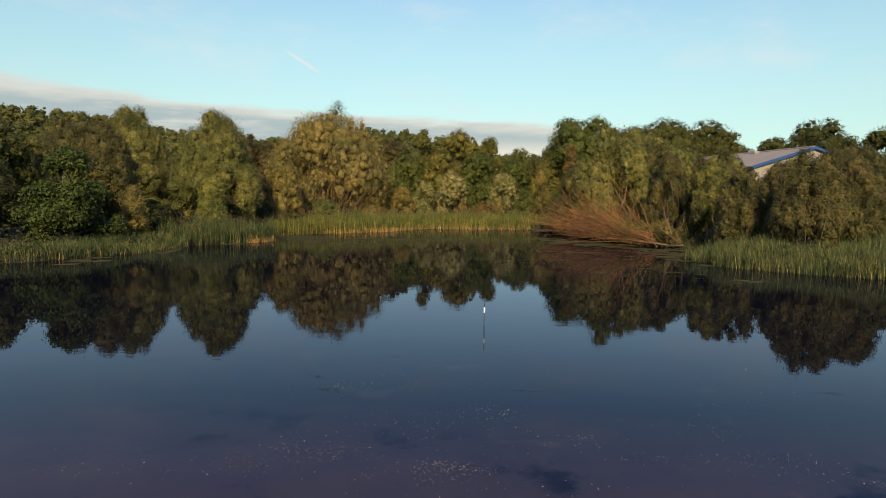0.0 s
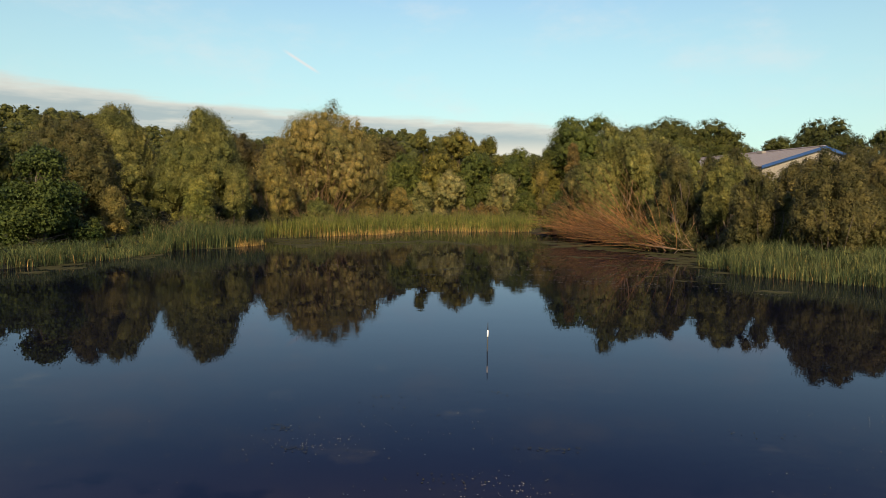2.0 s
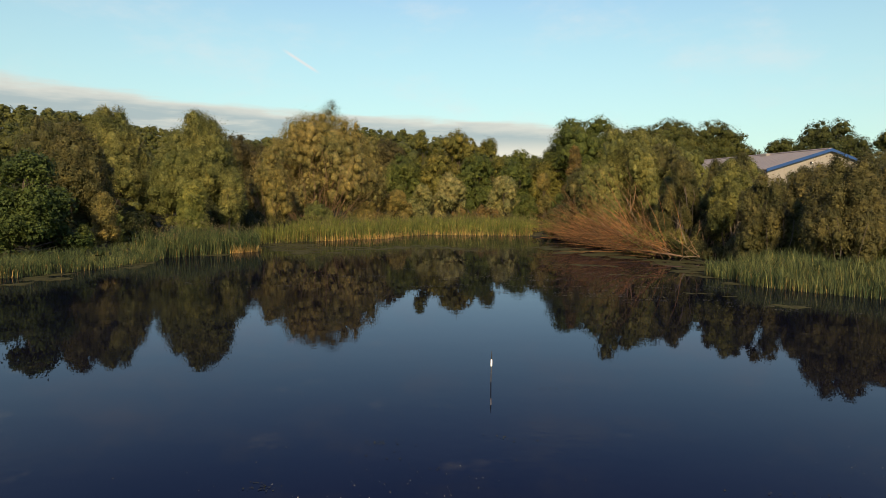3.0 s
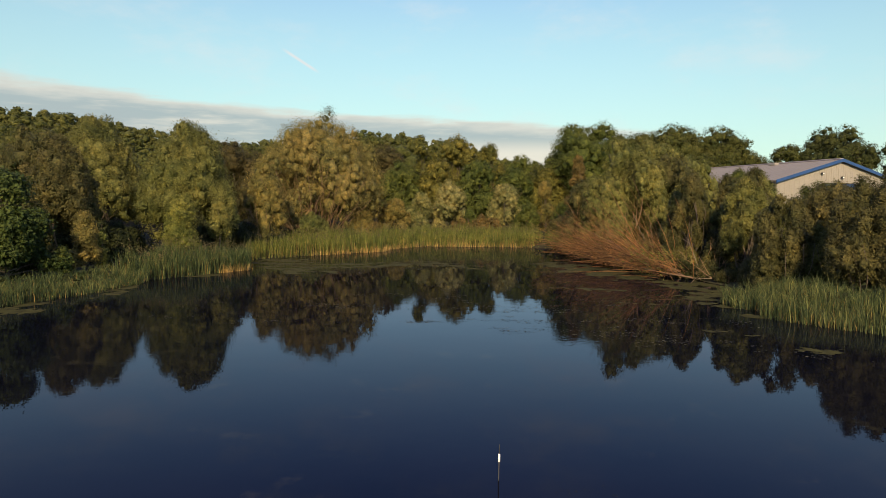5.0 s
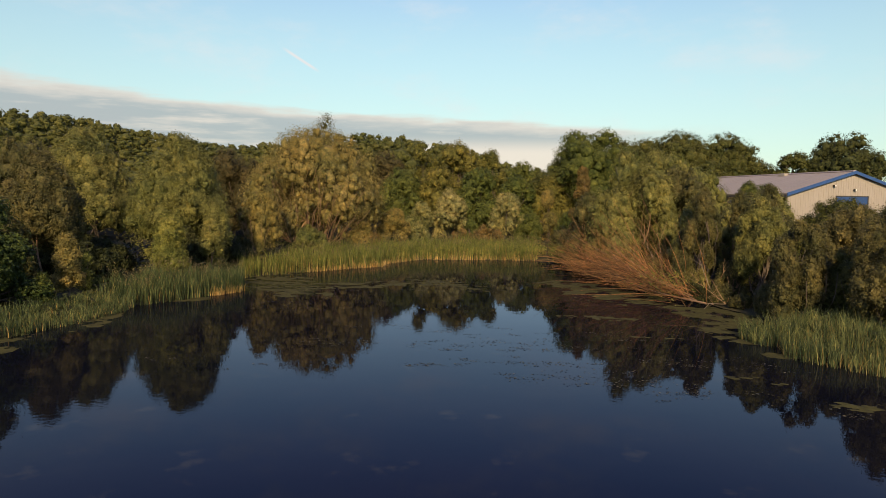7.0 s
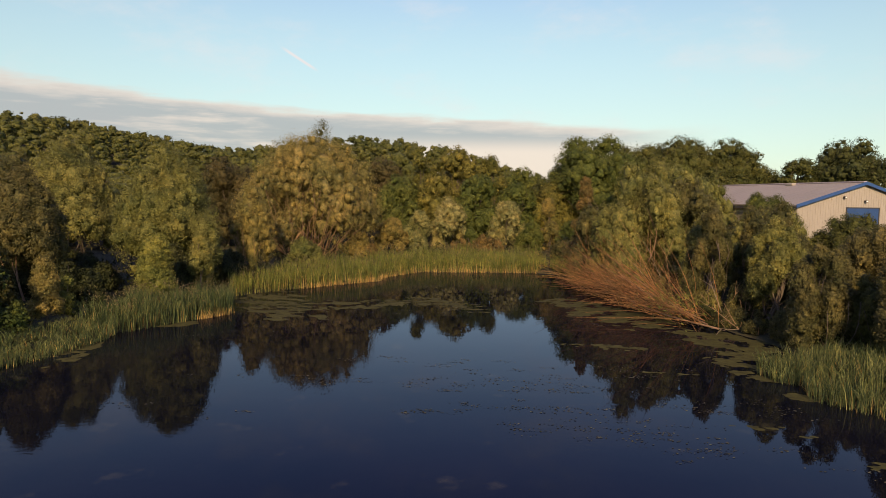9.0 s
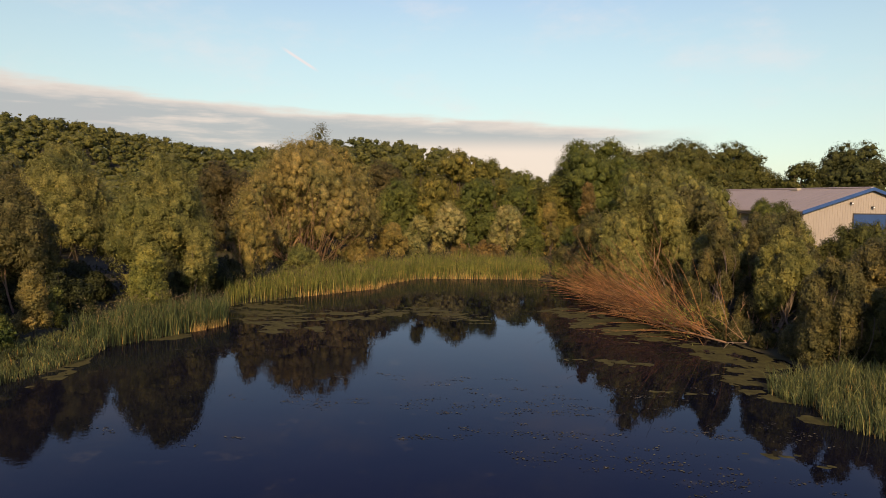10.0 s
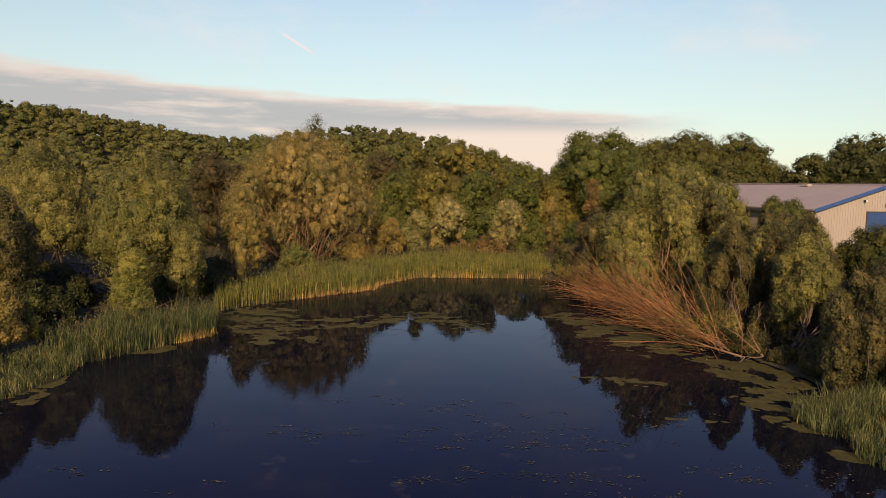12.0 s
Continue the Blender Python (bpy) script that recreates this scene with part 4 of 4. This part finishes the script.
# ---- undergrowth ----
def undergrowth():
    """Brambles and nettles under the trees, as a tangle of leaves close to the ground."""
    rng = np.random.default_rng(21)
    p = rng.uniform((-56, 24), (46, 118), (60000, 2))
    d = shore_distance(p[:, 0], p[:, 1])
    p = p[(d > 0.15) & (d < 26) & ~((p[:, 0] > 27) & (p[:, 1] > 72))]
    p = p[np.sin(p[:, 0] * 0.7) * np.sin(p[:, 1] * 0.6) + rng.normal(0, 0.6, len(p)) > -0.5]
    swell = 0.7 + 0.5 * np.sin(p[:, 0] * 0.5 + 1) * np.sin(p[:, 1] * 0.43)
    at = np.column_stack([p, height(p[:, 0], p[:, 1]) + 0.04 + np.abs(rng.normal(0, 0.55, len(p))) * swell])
    # the leaf colour itself is darkened, in place of shade under the trees
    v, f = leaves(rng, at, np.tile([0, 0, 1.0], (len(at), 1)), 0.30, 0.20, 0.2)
    return tagged(link_mesh("undergrowth", v, f, DARK_SHADED), "tangle of low bramble and nettle leaves, coloured dark for shade", "undergrowth", kind="stuff")


undergrowth()

# ---- marker in the pond ----
MARK_DARK = plain_material("marker_dark", (0.015, 0.015, 0.016), (0.035, 0.033, 0.032), 9.0, 0.55, bump=0.1)
MARK_WHITE = plain_material("marker_white", (0.74, 0.73, 0.69), (0.82, 0.80, 0.76), 9.0, 0.4, bump=0.05)
marker = thing("marker_stake", 0.985, 18.75, 0.0, "thin dark marker stake with a white sleeve standing in water", "marker")
for name, z0, z1, r0, r1, mat, lab in (("shaft", -0.9, 0.34, 0.013, 0.012, MARK_DARK, ""), ("sleeve", 0.345, 0.50, 0.021, 0.019, MARK_WHITE, "bright white sleeve"),
                                       ("tip", 0.498, 0.68, 0.012, 0.006, MARK_DARK, "")):
    v, f = tubes([[(0.012 * z0, 0, z0, r0 * 0.6), (0.012 * z0, 0, z0 + 0.01, r0), (0.012 * z1, 0, z1 - 0.01, r1), (0.012 * z1, 0, z1, r1 * 0.5)]], 10)
    link_mesh(name, v, f, mat, marker, lab, smooth=True)

# ---- industrial unit ----
CLAD = plain_material("cream_cladding", (0.235, 0.218, 0.182), (0.27, 0.25, 0.212), 0.5, 0.5, bump=0.05, fine=12)
ROOFING = plain_material("grey_roof_sheet", (0.185, 0.165, 0.135), (0.22, 0.197, 0.162), 0.4, 0.7, metal=0.0, bump=0.1, fine=9)
BLUE = plain_material("blue_trim", (0.014, 0.046, 0.145), (0.021, 0.064, 0.185), 1.2, 0.4, bump=0.05)
DOOR_BLUE = plain_material("blue_door", (0.013, 0.042, 0.125), (0.018, 0.054, 0.155), 1.0, 0.45, bump=0.05)
RIDGE = plain_material("ridge_cap", (0.20, 0.18, 0.18), (0.30, 0.27, 0.27), 2.0, 0.6, bump=0.1)
DARKGAP = plain_material("dark_soffit", (0.02, 0.02, 0.022), (0.04, 0.04, 0.04), 2.0, 0.8)


def industrial_unit():
    eave, apex, base = 7.55, 9.80, 1.9
    half, length = 7.75, 31.0
    root = thing("industrial_unit", 37.57, 78.81, 0.0, "cream clad industrial shed with grey roof and blue trim", "building", turn=17.8)
    bm = bmesh.new()
    outline = [(-half, base), (half, base), (half, eave), (0, apex), (-half, eave)]
    front = [bm.verts.new((u, 0.0, z)) for u, z in outline]
    rear = [bm.verts.new((u, length, z)) for u, z in outline]
    bm.faces.new(front)
    bm.faces.new(rear[::-1])
    for k in range(5):
        if k not in (2, 3):
            bm.faces.new((front[k], rear[k], rear[(k + 1) % 5], front[(k + 1) % 5]))
    bmesh.ops.recalc_face_normals(bm, faces=bm.faces)
    wall = part("wall", bm, CLAD, root)
    bm = bmesh.new()
    u = -half + 0.1
    while u < half - 0.05:
        zt = apex - (apex - eave) * abs(u) / half - 0.12
        if not (-2.05 < u < 2.1):
            box(bm, u - 0.055, u + 0.055, -0.022, -0.002, base, zt)
        else:
            box(bm, u - 0.055, u + 0.055, -0.022, -0.002, 7.46, zt)
        u += 0.30
    part("cladding_rib", bm, CLAD, wall)
    for side, name in ((-1, "roof"), (1, "roof")):
        bm = bmesh.new()
        lo, hi = (side * (half + 0.35), eave - 0.10), (0.0, apex + 0.0)
        cross = [(lo[0], lo[1] + 0.03), (hi[0], hi[1] + 0.03), (hi[0], hi[1] + 0.15), (lo[0], lo[1] + 0.15)]
        a = [bm.verts.new((p, -0.30, q)) for p, q in cross]
        b = [bm.verts.new((p, length + 0.3, q)) for p, q in cross]
        bm.faces.new(a), bm.faces.new(b[::-1])
        for k in range(4):
            bm.faces.new((a[k], b[k], b[(k + 1) % 4], a[(k + 1) % 4]))
        bmesh.ops.recalc_face_normals(bm, faces=bm.faces)
        roof = part("roof", bm, ROOFING, root)
        bm = bmesh.new()
        for y in np.arange(0.6, length, 1.0):
            v = [bm.verts.new(c) for c in ((lo[0], y, lo[1] + 0.165), (hi[0], y, hi[1] + 0.165), (hi[0], y + 0.06, hi[1] + 0.165), (lo[0], y + 0.06, lo[1] + 0.165),
                                           (lo[0], y, lo[1] + 0.14), (hi[0], y, hi[1] + 0.14), (hi[0], y + 0.06, hi[1] + 0.14), (lo[0], y + 0.06, lo[1] + 0.14))]
            for q in ((0, 1, 2, 3), (0, 4, 5, 1), (3, 2, 6, 7)):
                bm.faces.new([v[k] for k in q])
        part("seam", bm, ROOFING, roof)
        bm = bmesh.new()
        verge = [(lo[0], lo[1] - 0.12), (hi[0], hi[1] - 0.12), (hi[0], hi[1] + 0.20), (lo[0], lo[1] + 0.20)]
        a = [bm.verts.new((p, -0.36, q)) for p, q in verge]
        b = [bm.verts.new((p, -0.305, q)) for p, q in verge]
        bm.faces.new(a), bm.faces.new(b[::-1])
        for k in range(4):
            bm.faces.new((a[k], b[k], b[(k + 1) % 4], a[(k + 1) % 4]))
        bmesh.ops.recalc_face_normals(bm, faces=bm.faces)
        part("verge_trim", bm, BLUE, root, "bright blue verge trim")
        part("gutter", box(bmesh.new(), side * (half + 0.30) - 0.09, side * (half + 0.30) + 0.09, -0.2, length, eave - 0.36, eave - 0.14, 0.02), DARKGAP, root, "dark eaves gutter")
    part("ridge_cap", box(bmesh.new(), -0.22, 0.22, -0.2, length + 0.2, apex + 0.10, apex + 0.24, 0.04), RIDGE, root, "dull brown ridge cap")
    part("roof_vent", box(bmesh.new(), -0.9, -0.3, 8.4, 9.4, apex - 0.10, apex + 0.22, 0.05), CLAD, root, "pale rooflight box")
    door = part("roller_door", box(bmesh.new(), -1.89, 1.95, -0.03, 0.05, base, 7.35), DOOR_BLUE, root, "closed blue roller shutter door")
    bm = bmesh.new()
    for z in np.arange(base + 0.1, 7.25, 0.14):
        box(bm, -1.87, 1.93, -0.045, -0.028, z, z + 0.10)
    part("slat", bm, DOOR_BLUE, door)
    for x0, x1, z0, z1 in ((-2.01, -1.89, base, 7.45), (1.95, 2.07, base, 7.45), (-2.01, 2.07, 7.35, 7.45)):
        part("door_frame", box(bmesh.new(), x0, x1, -0.06, 0.02, z0, z1), DARKGAP, door)
    for x, z in ((-2.35, 8.42), (0.2, 8.05)):
        lamp = part("floodlight", box(bmesh.new(), x - 0.13, x + 0.13, -0.30, -0.06, z - 0.09, z + 0.10, 0.02), MARK_DARK, root, "small floodlight on the gable")
        part("lens", box(bmesh.new(), x - 0.08, x + 0.08, -0.312, -0.298, z - 0.05, z + 0.06), MARK_WHITE, lamp)
    return root


industrial_unit()


# ---- weed and leaves on the water ----
def weed_mat(label, x, y, rx, ry, seed, turn=0.0, dense=0.62):
    """A thin mat of floating weed: a ragged skin that thins out and breaks into holes and islets towards its edge."""
    rng = np.random.default_rng(300 + seed)
    cell = 0.075
    gx, gy = np.arange(-1.5 * rx, 1.5 * rx, cell), np.arange(-1.5 * ry, 1.5 * ry, cell)
    X, Y = np.meshgrid(gx, gy)
    field = dense - (X / rx) ** 2 - (Y / ry) ** 2
    for wave in (2.6, 1.9, 1.3, 0.95, 0.7, 0.5, 0.36, 0.26):
        for _ in range(3):
            a, ph = rng.uniform(0, np.pi), rng.uniform(0, 2 * np.pi)
            field += 0.26 * wave ** 0.55 * np.sin((X * np.cos(a) * 0.7 + Y * np.sin(a)) * 2 * np.pi / wave + ph)
    field = np.maximum(field, -0.5)
    Z = np.clip(0.016 * field, -0.01, 0.010) + np.where(field > 0, rng.uniform(0, 0.004, X.shape), 0)
    X, Y = X + rng.uniform(-0.02, 0.02, X.shape), Y + rng.uniform(-0.02, 0.02, X.shape)
    ny, nx = X.shape
    ii, jj = np.meshgrid(np.arange(nx - 1), np.arange(ny - 1))
    corner = (jj * nx + ii).ravel()
    quads = np.stack([corner, corner + 1, corner + nx + 1, corner + nx], 1)
    quads = quads[(Z.ravel()[quads] > 0).any(1)]
    used, inverse = np.unique(quads, return_inverse=True)
    v = np.stack([X, Y, Z], -1).reshape(-1, 3)[used]
    ob = link_mesh("weed_mat", v, inverse.reshape(-1, 4), WEED)
    ob.matrix_basis = pose(x, y, 0, 0, 0, turn)
    return tagged(ob, label, "water weed", "weed mats on the pond", "stuff")


OLIVE_MAT = "flat olive mat of floating weed on the pond"
for k, (x, y, rx, ry, turn, dense) in enumerate(((-20.4, 35.0, 1.0, 2.3, 14, 0.7), (-20.9, 42.0, 1.1, 1.5, 20, 1.1), (-19.2, 41.2, 0.5, 2.6, 8, 0.7), (-17.6, 49.0, 0.5, 1.5, -36, 0.7),
                                                (-16.0, 59.2, 2.3, 3.0, 20, 0.75), (-13.4, 55.0, 2.0, 2.2, 30, 0.5), (-12.0, 52.5, 2.0, 1.4, 10, 0.4), (-9.6, 57.4, 2.2, 1.8, 0, 0.35), (-7.0, 58.5, 1.6, 1.2, 0, 0.4),
                                                (-4.2, 60.0, 2.3, 1.9, 0, 0.3), (-1.2, 58.0, 1.6, 1.2, 0, 0.3), (0.0, 55.6, 1.1, 0.6, 0, 0.4), (7.2, 60.0, 1.6, 2.6, 30, 1.0), (9.3, 55.4, 2.2, 3.4, 28, 1.1),
                                                (12.0, 51.0, 1.0, 1.2, 0, 0.5), (13.9, 48.2, 1.6, 2.6, 10, 1.1), (13.4, 43.6, 1.5, 2.6, -12, 1.0), (13.3, 37.6, 0.6, 0.5, 0, 0.9), 
                                                (9.0, 41.0, 1.2, 0.5, 0, 0.3), (7.0, 46.0, 1.8, 0.7, 0, 0.2), (10.4, 33.4, 1.2, 0.6, 0, 0.3), (12.2, 30.2, 1.0, 0.6, 0, 0.4))):
    weed_mat(OLIVE_MAT, x, y, rx, ry, k, turn, dense)


def specks(label, spots, seed, size, each, mat, name="floating_leaves"):
    """Loose small leaves lying on the water in drifts."""
    rng = np.random.default_rng(seed)
    at = []
    for x, y, sx, sy, n in spots:
        at.append(rng.normal((x, y), (sx, sy), (int(n * each), 2)))
    at = np.concatenate(at)
    n = len(at)
    a = rng.uniform(0, 2 * np.pi, n)[:, None] + np.linspace(0, 2 * np.pi, 7)[:-1]
    r = (size * rng.uniform(0.5, 1.4, n))[:, None] * rng.uniform(0.75, 1.1, (n, 6))
    z = rng.uniform(0.004, 0.012, n)[:, None] + rng.uniform(0, 0.006, (n, 6))
    v = np.stack([at[:, :1] + r * np.cos(a), at[:, 1:] + r * np.sin(a), z], -1).reshape(-1, 3)
    b = np.arange(n)[:, None] * 6
    f = np.concatenate([b + [0, 1, 2, 3], b + [0, 3, 4, 5]])
    return tagged(link_mesh(name, v, f, mat), label, "floating leaves", kind="stuff")


NEAR_DRIFTS = [(-1.4, 9.6, 0.35, 0.20, 60), (-0.95, 9.5, 0.25, 0.15, 40), (-1.9, 9.0, 0.5, 0.2, 50), (0.73, 9.15, 0.28, 0.12, 110), (0.3, 8.9, 0.4, 0.2, 50), (1.2, 11.4, 0.35, 0.30, 60), (0.2, 10.8, 0.8, 0.3, 40), (3.2, 9.7, 0.4, 0.12, 40),
               (2.6, 10.4, 0.5, 0.2, 30), (4.7, 9.8, 0.45, 0.2, 60), (4.4, 10.9, 0.3, 0.25, 30), (5.6, 9.3, 0.5, 0.2, 40), (-0.6, 10.2, 1.2, 0.5, 60), (-1.7, 12.6, 0.5, 0.25, 50), (-0.2, 13.2, 1.4, 0.6, 60), (6.2, 12.4, 1.0, 0.6, 30),
               (-3.4, 8.8, 0.8, 0.3, 50), (2.0, 8.6, 0.8, 0.3, 40), (6.8, 14.4, 0.6, 0.4, 20)]
specks("pale small leaves and seeds drifting on dark water", NEAR_DRIFTS, 8, 0.0070, 1.3, PAD)
specks("thin drift of dull weed scraps on the pond", [(-0.2, 14.3, 0.5, 0.25, 60), (-2.1, 13.2, 0.16, 0.07, 110), (-1.7, 12.4, 0.13, 0.05, 110), (1.8, 12.7, 0.22, 0.05, 110), (2.2, 12.75, 0.12, 0.04, 50), (0.4, 11.6, 0.3, 0.1, 60), (7.2, 13.1, 0.14, 0.08, 120), (2.5, 18.4, 0.3, 0.15, 60),
       (-0.7, 15.0, 0.2, 0.06, 60), (1.3, 15.4, 0.25, 0.06, 60), (0.75, 9.2, 0.25, 0.08, 60), (5.0, 13.6, 0.3, 0.08, 50)], 9, 0.011, 0.3, WEED)
def flecks(label, spots, seed, mat):
    """Scraps of weed in loose rafts: (x, y, half length, half depth, how many)."""
    rng = np.random.default_rng(seed)
    at = []
    for x, y, sx, sy, n in spots:
        n = int(1.4 * n)
        knots = rng.normal((x, y), (sx, sy), (max(2, n // 11), 2))
        at.append(knots[rng.integers(0, len(knots), n)] + rng.normal(0, (0.26, 0.10), (n, 2)))
    at = np.concatenate(at)
    n = len(at)
    a = rng.uniform(0, 2 * np.pi, n)[:, None] + np.linspace(0, 2 * np.pi, 7)[:-1]
    r = (0.020 * rng.uniform(0.4, 1.8, n))[:, None] * rng.uniform(0.55, 1.3, (n, 6))
    z = rng.uniform(0.003, 0.012, n)[:, None] + rng.uniform(0, 0.012, (n, 6))
    v = np.stack([at[:, :1] + 1.5 * r * np.cos(a), at[:, 1:] + r * np.sin(a), z], -1).reshape(-1, 3)
    b = np.arange(n)[:, None] * 6
    f = np.concatenate([b + [0, 1, 2, 3], b + [0, 3, 4, 5]])
    return tagged(link_mesh("weed_scraps", v, f, mat), label, "water weed", kind="stuff")


RAFTS = [(-1.2, 34.4, 1.1, 0.3, 70), (2.0, 35.3, 1.3, 0.4, 90), (2.1, 33.0, 0.7, 0.25, 50), (1.0, 38.4, 2.6, 1.4, 320), (4.6, 32.2, 1.0, 0.3, 60), (6.1, 33.6, 1.7, 0.6, 150),
         (-4.2, 42.0, 2.2, 0.5, 90), (-6.2, 37.8, 3.2, 0.5, 150), (3.6, 38.1, 1.4, 0.4, 80), (5.7, 40.9, 2.0, 0.6, 90), (8.4, 31.5, 1.8, 0.5, 120), (8.7, 35.8, 1.6, 0.6, 90), (-9.9, 33.7, 2.6, 0.4, 50),
         (11.6, 30.0, 1.8, 0.6, 70), (10.9, 36.0, 1.3, 0.7, 80), (-12.6, 50.0, 2.2, 1.6, 90), (-8.0, 54.0, 2.4, 1.4, 110), (-3.0, 57.0, 2.4, 1.2, 90), (-14.4, 46.0, 1.6, 1.2, 30)]
flecks("loose rafts of dull weed scraps on the pond", RAFTS, 10, SCRAP)
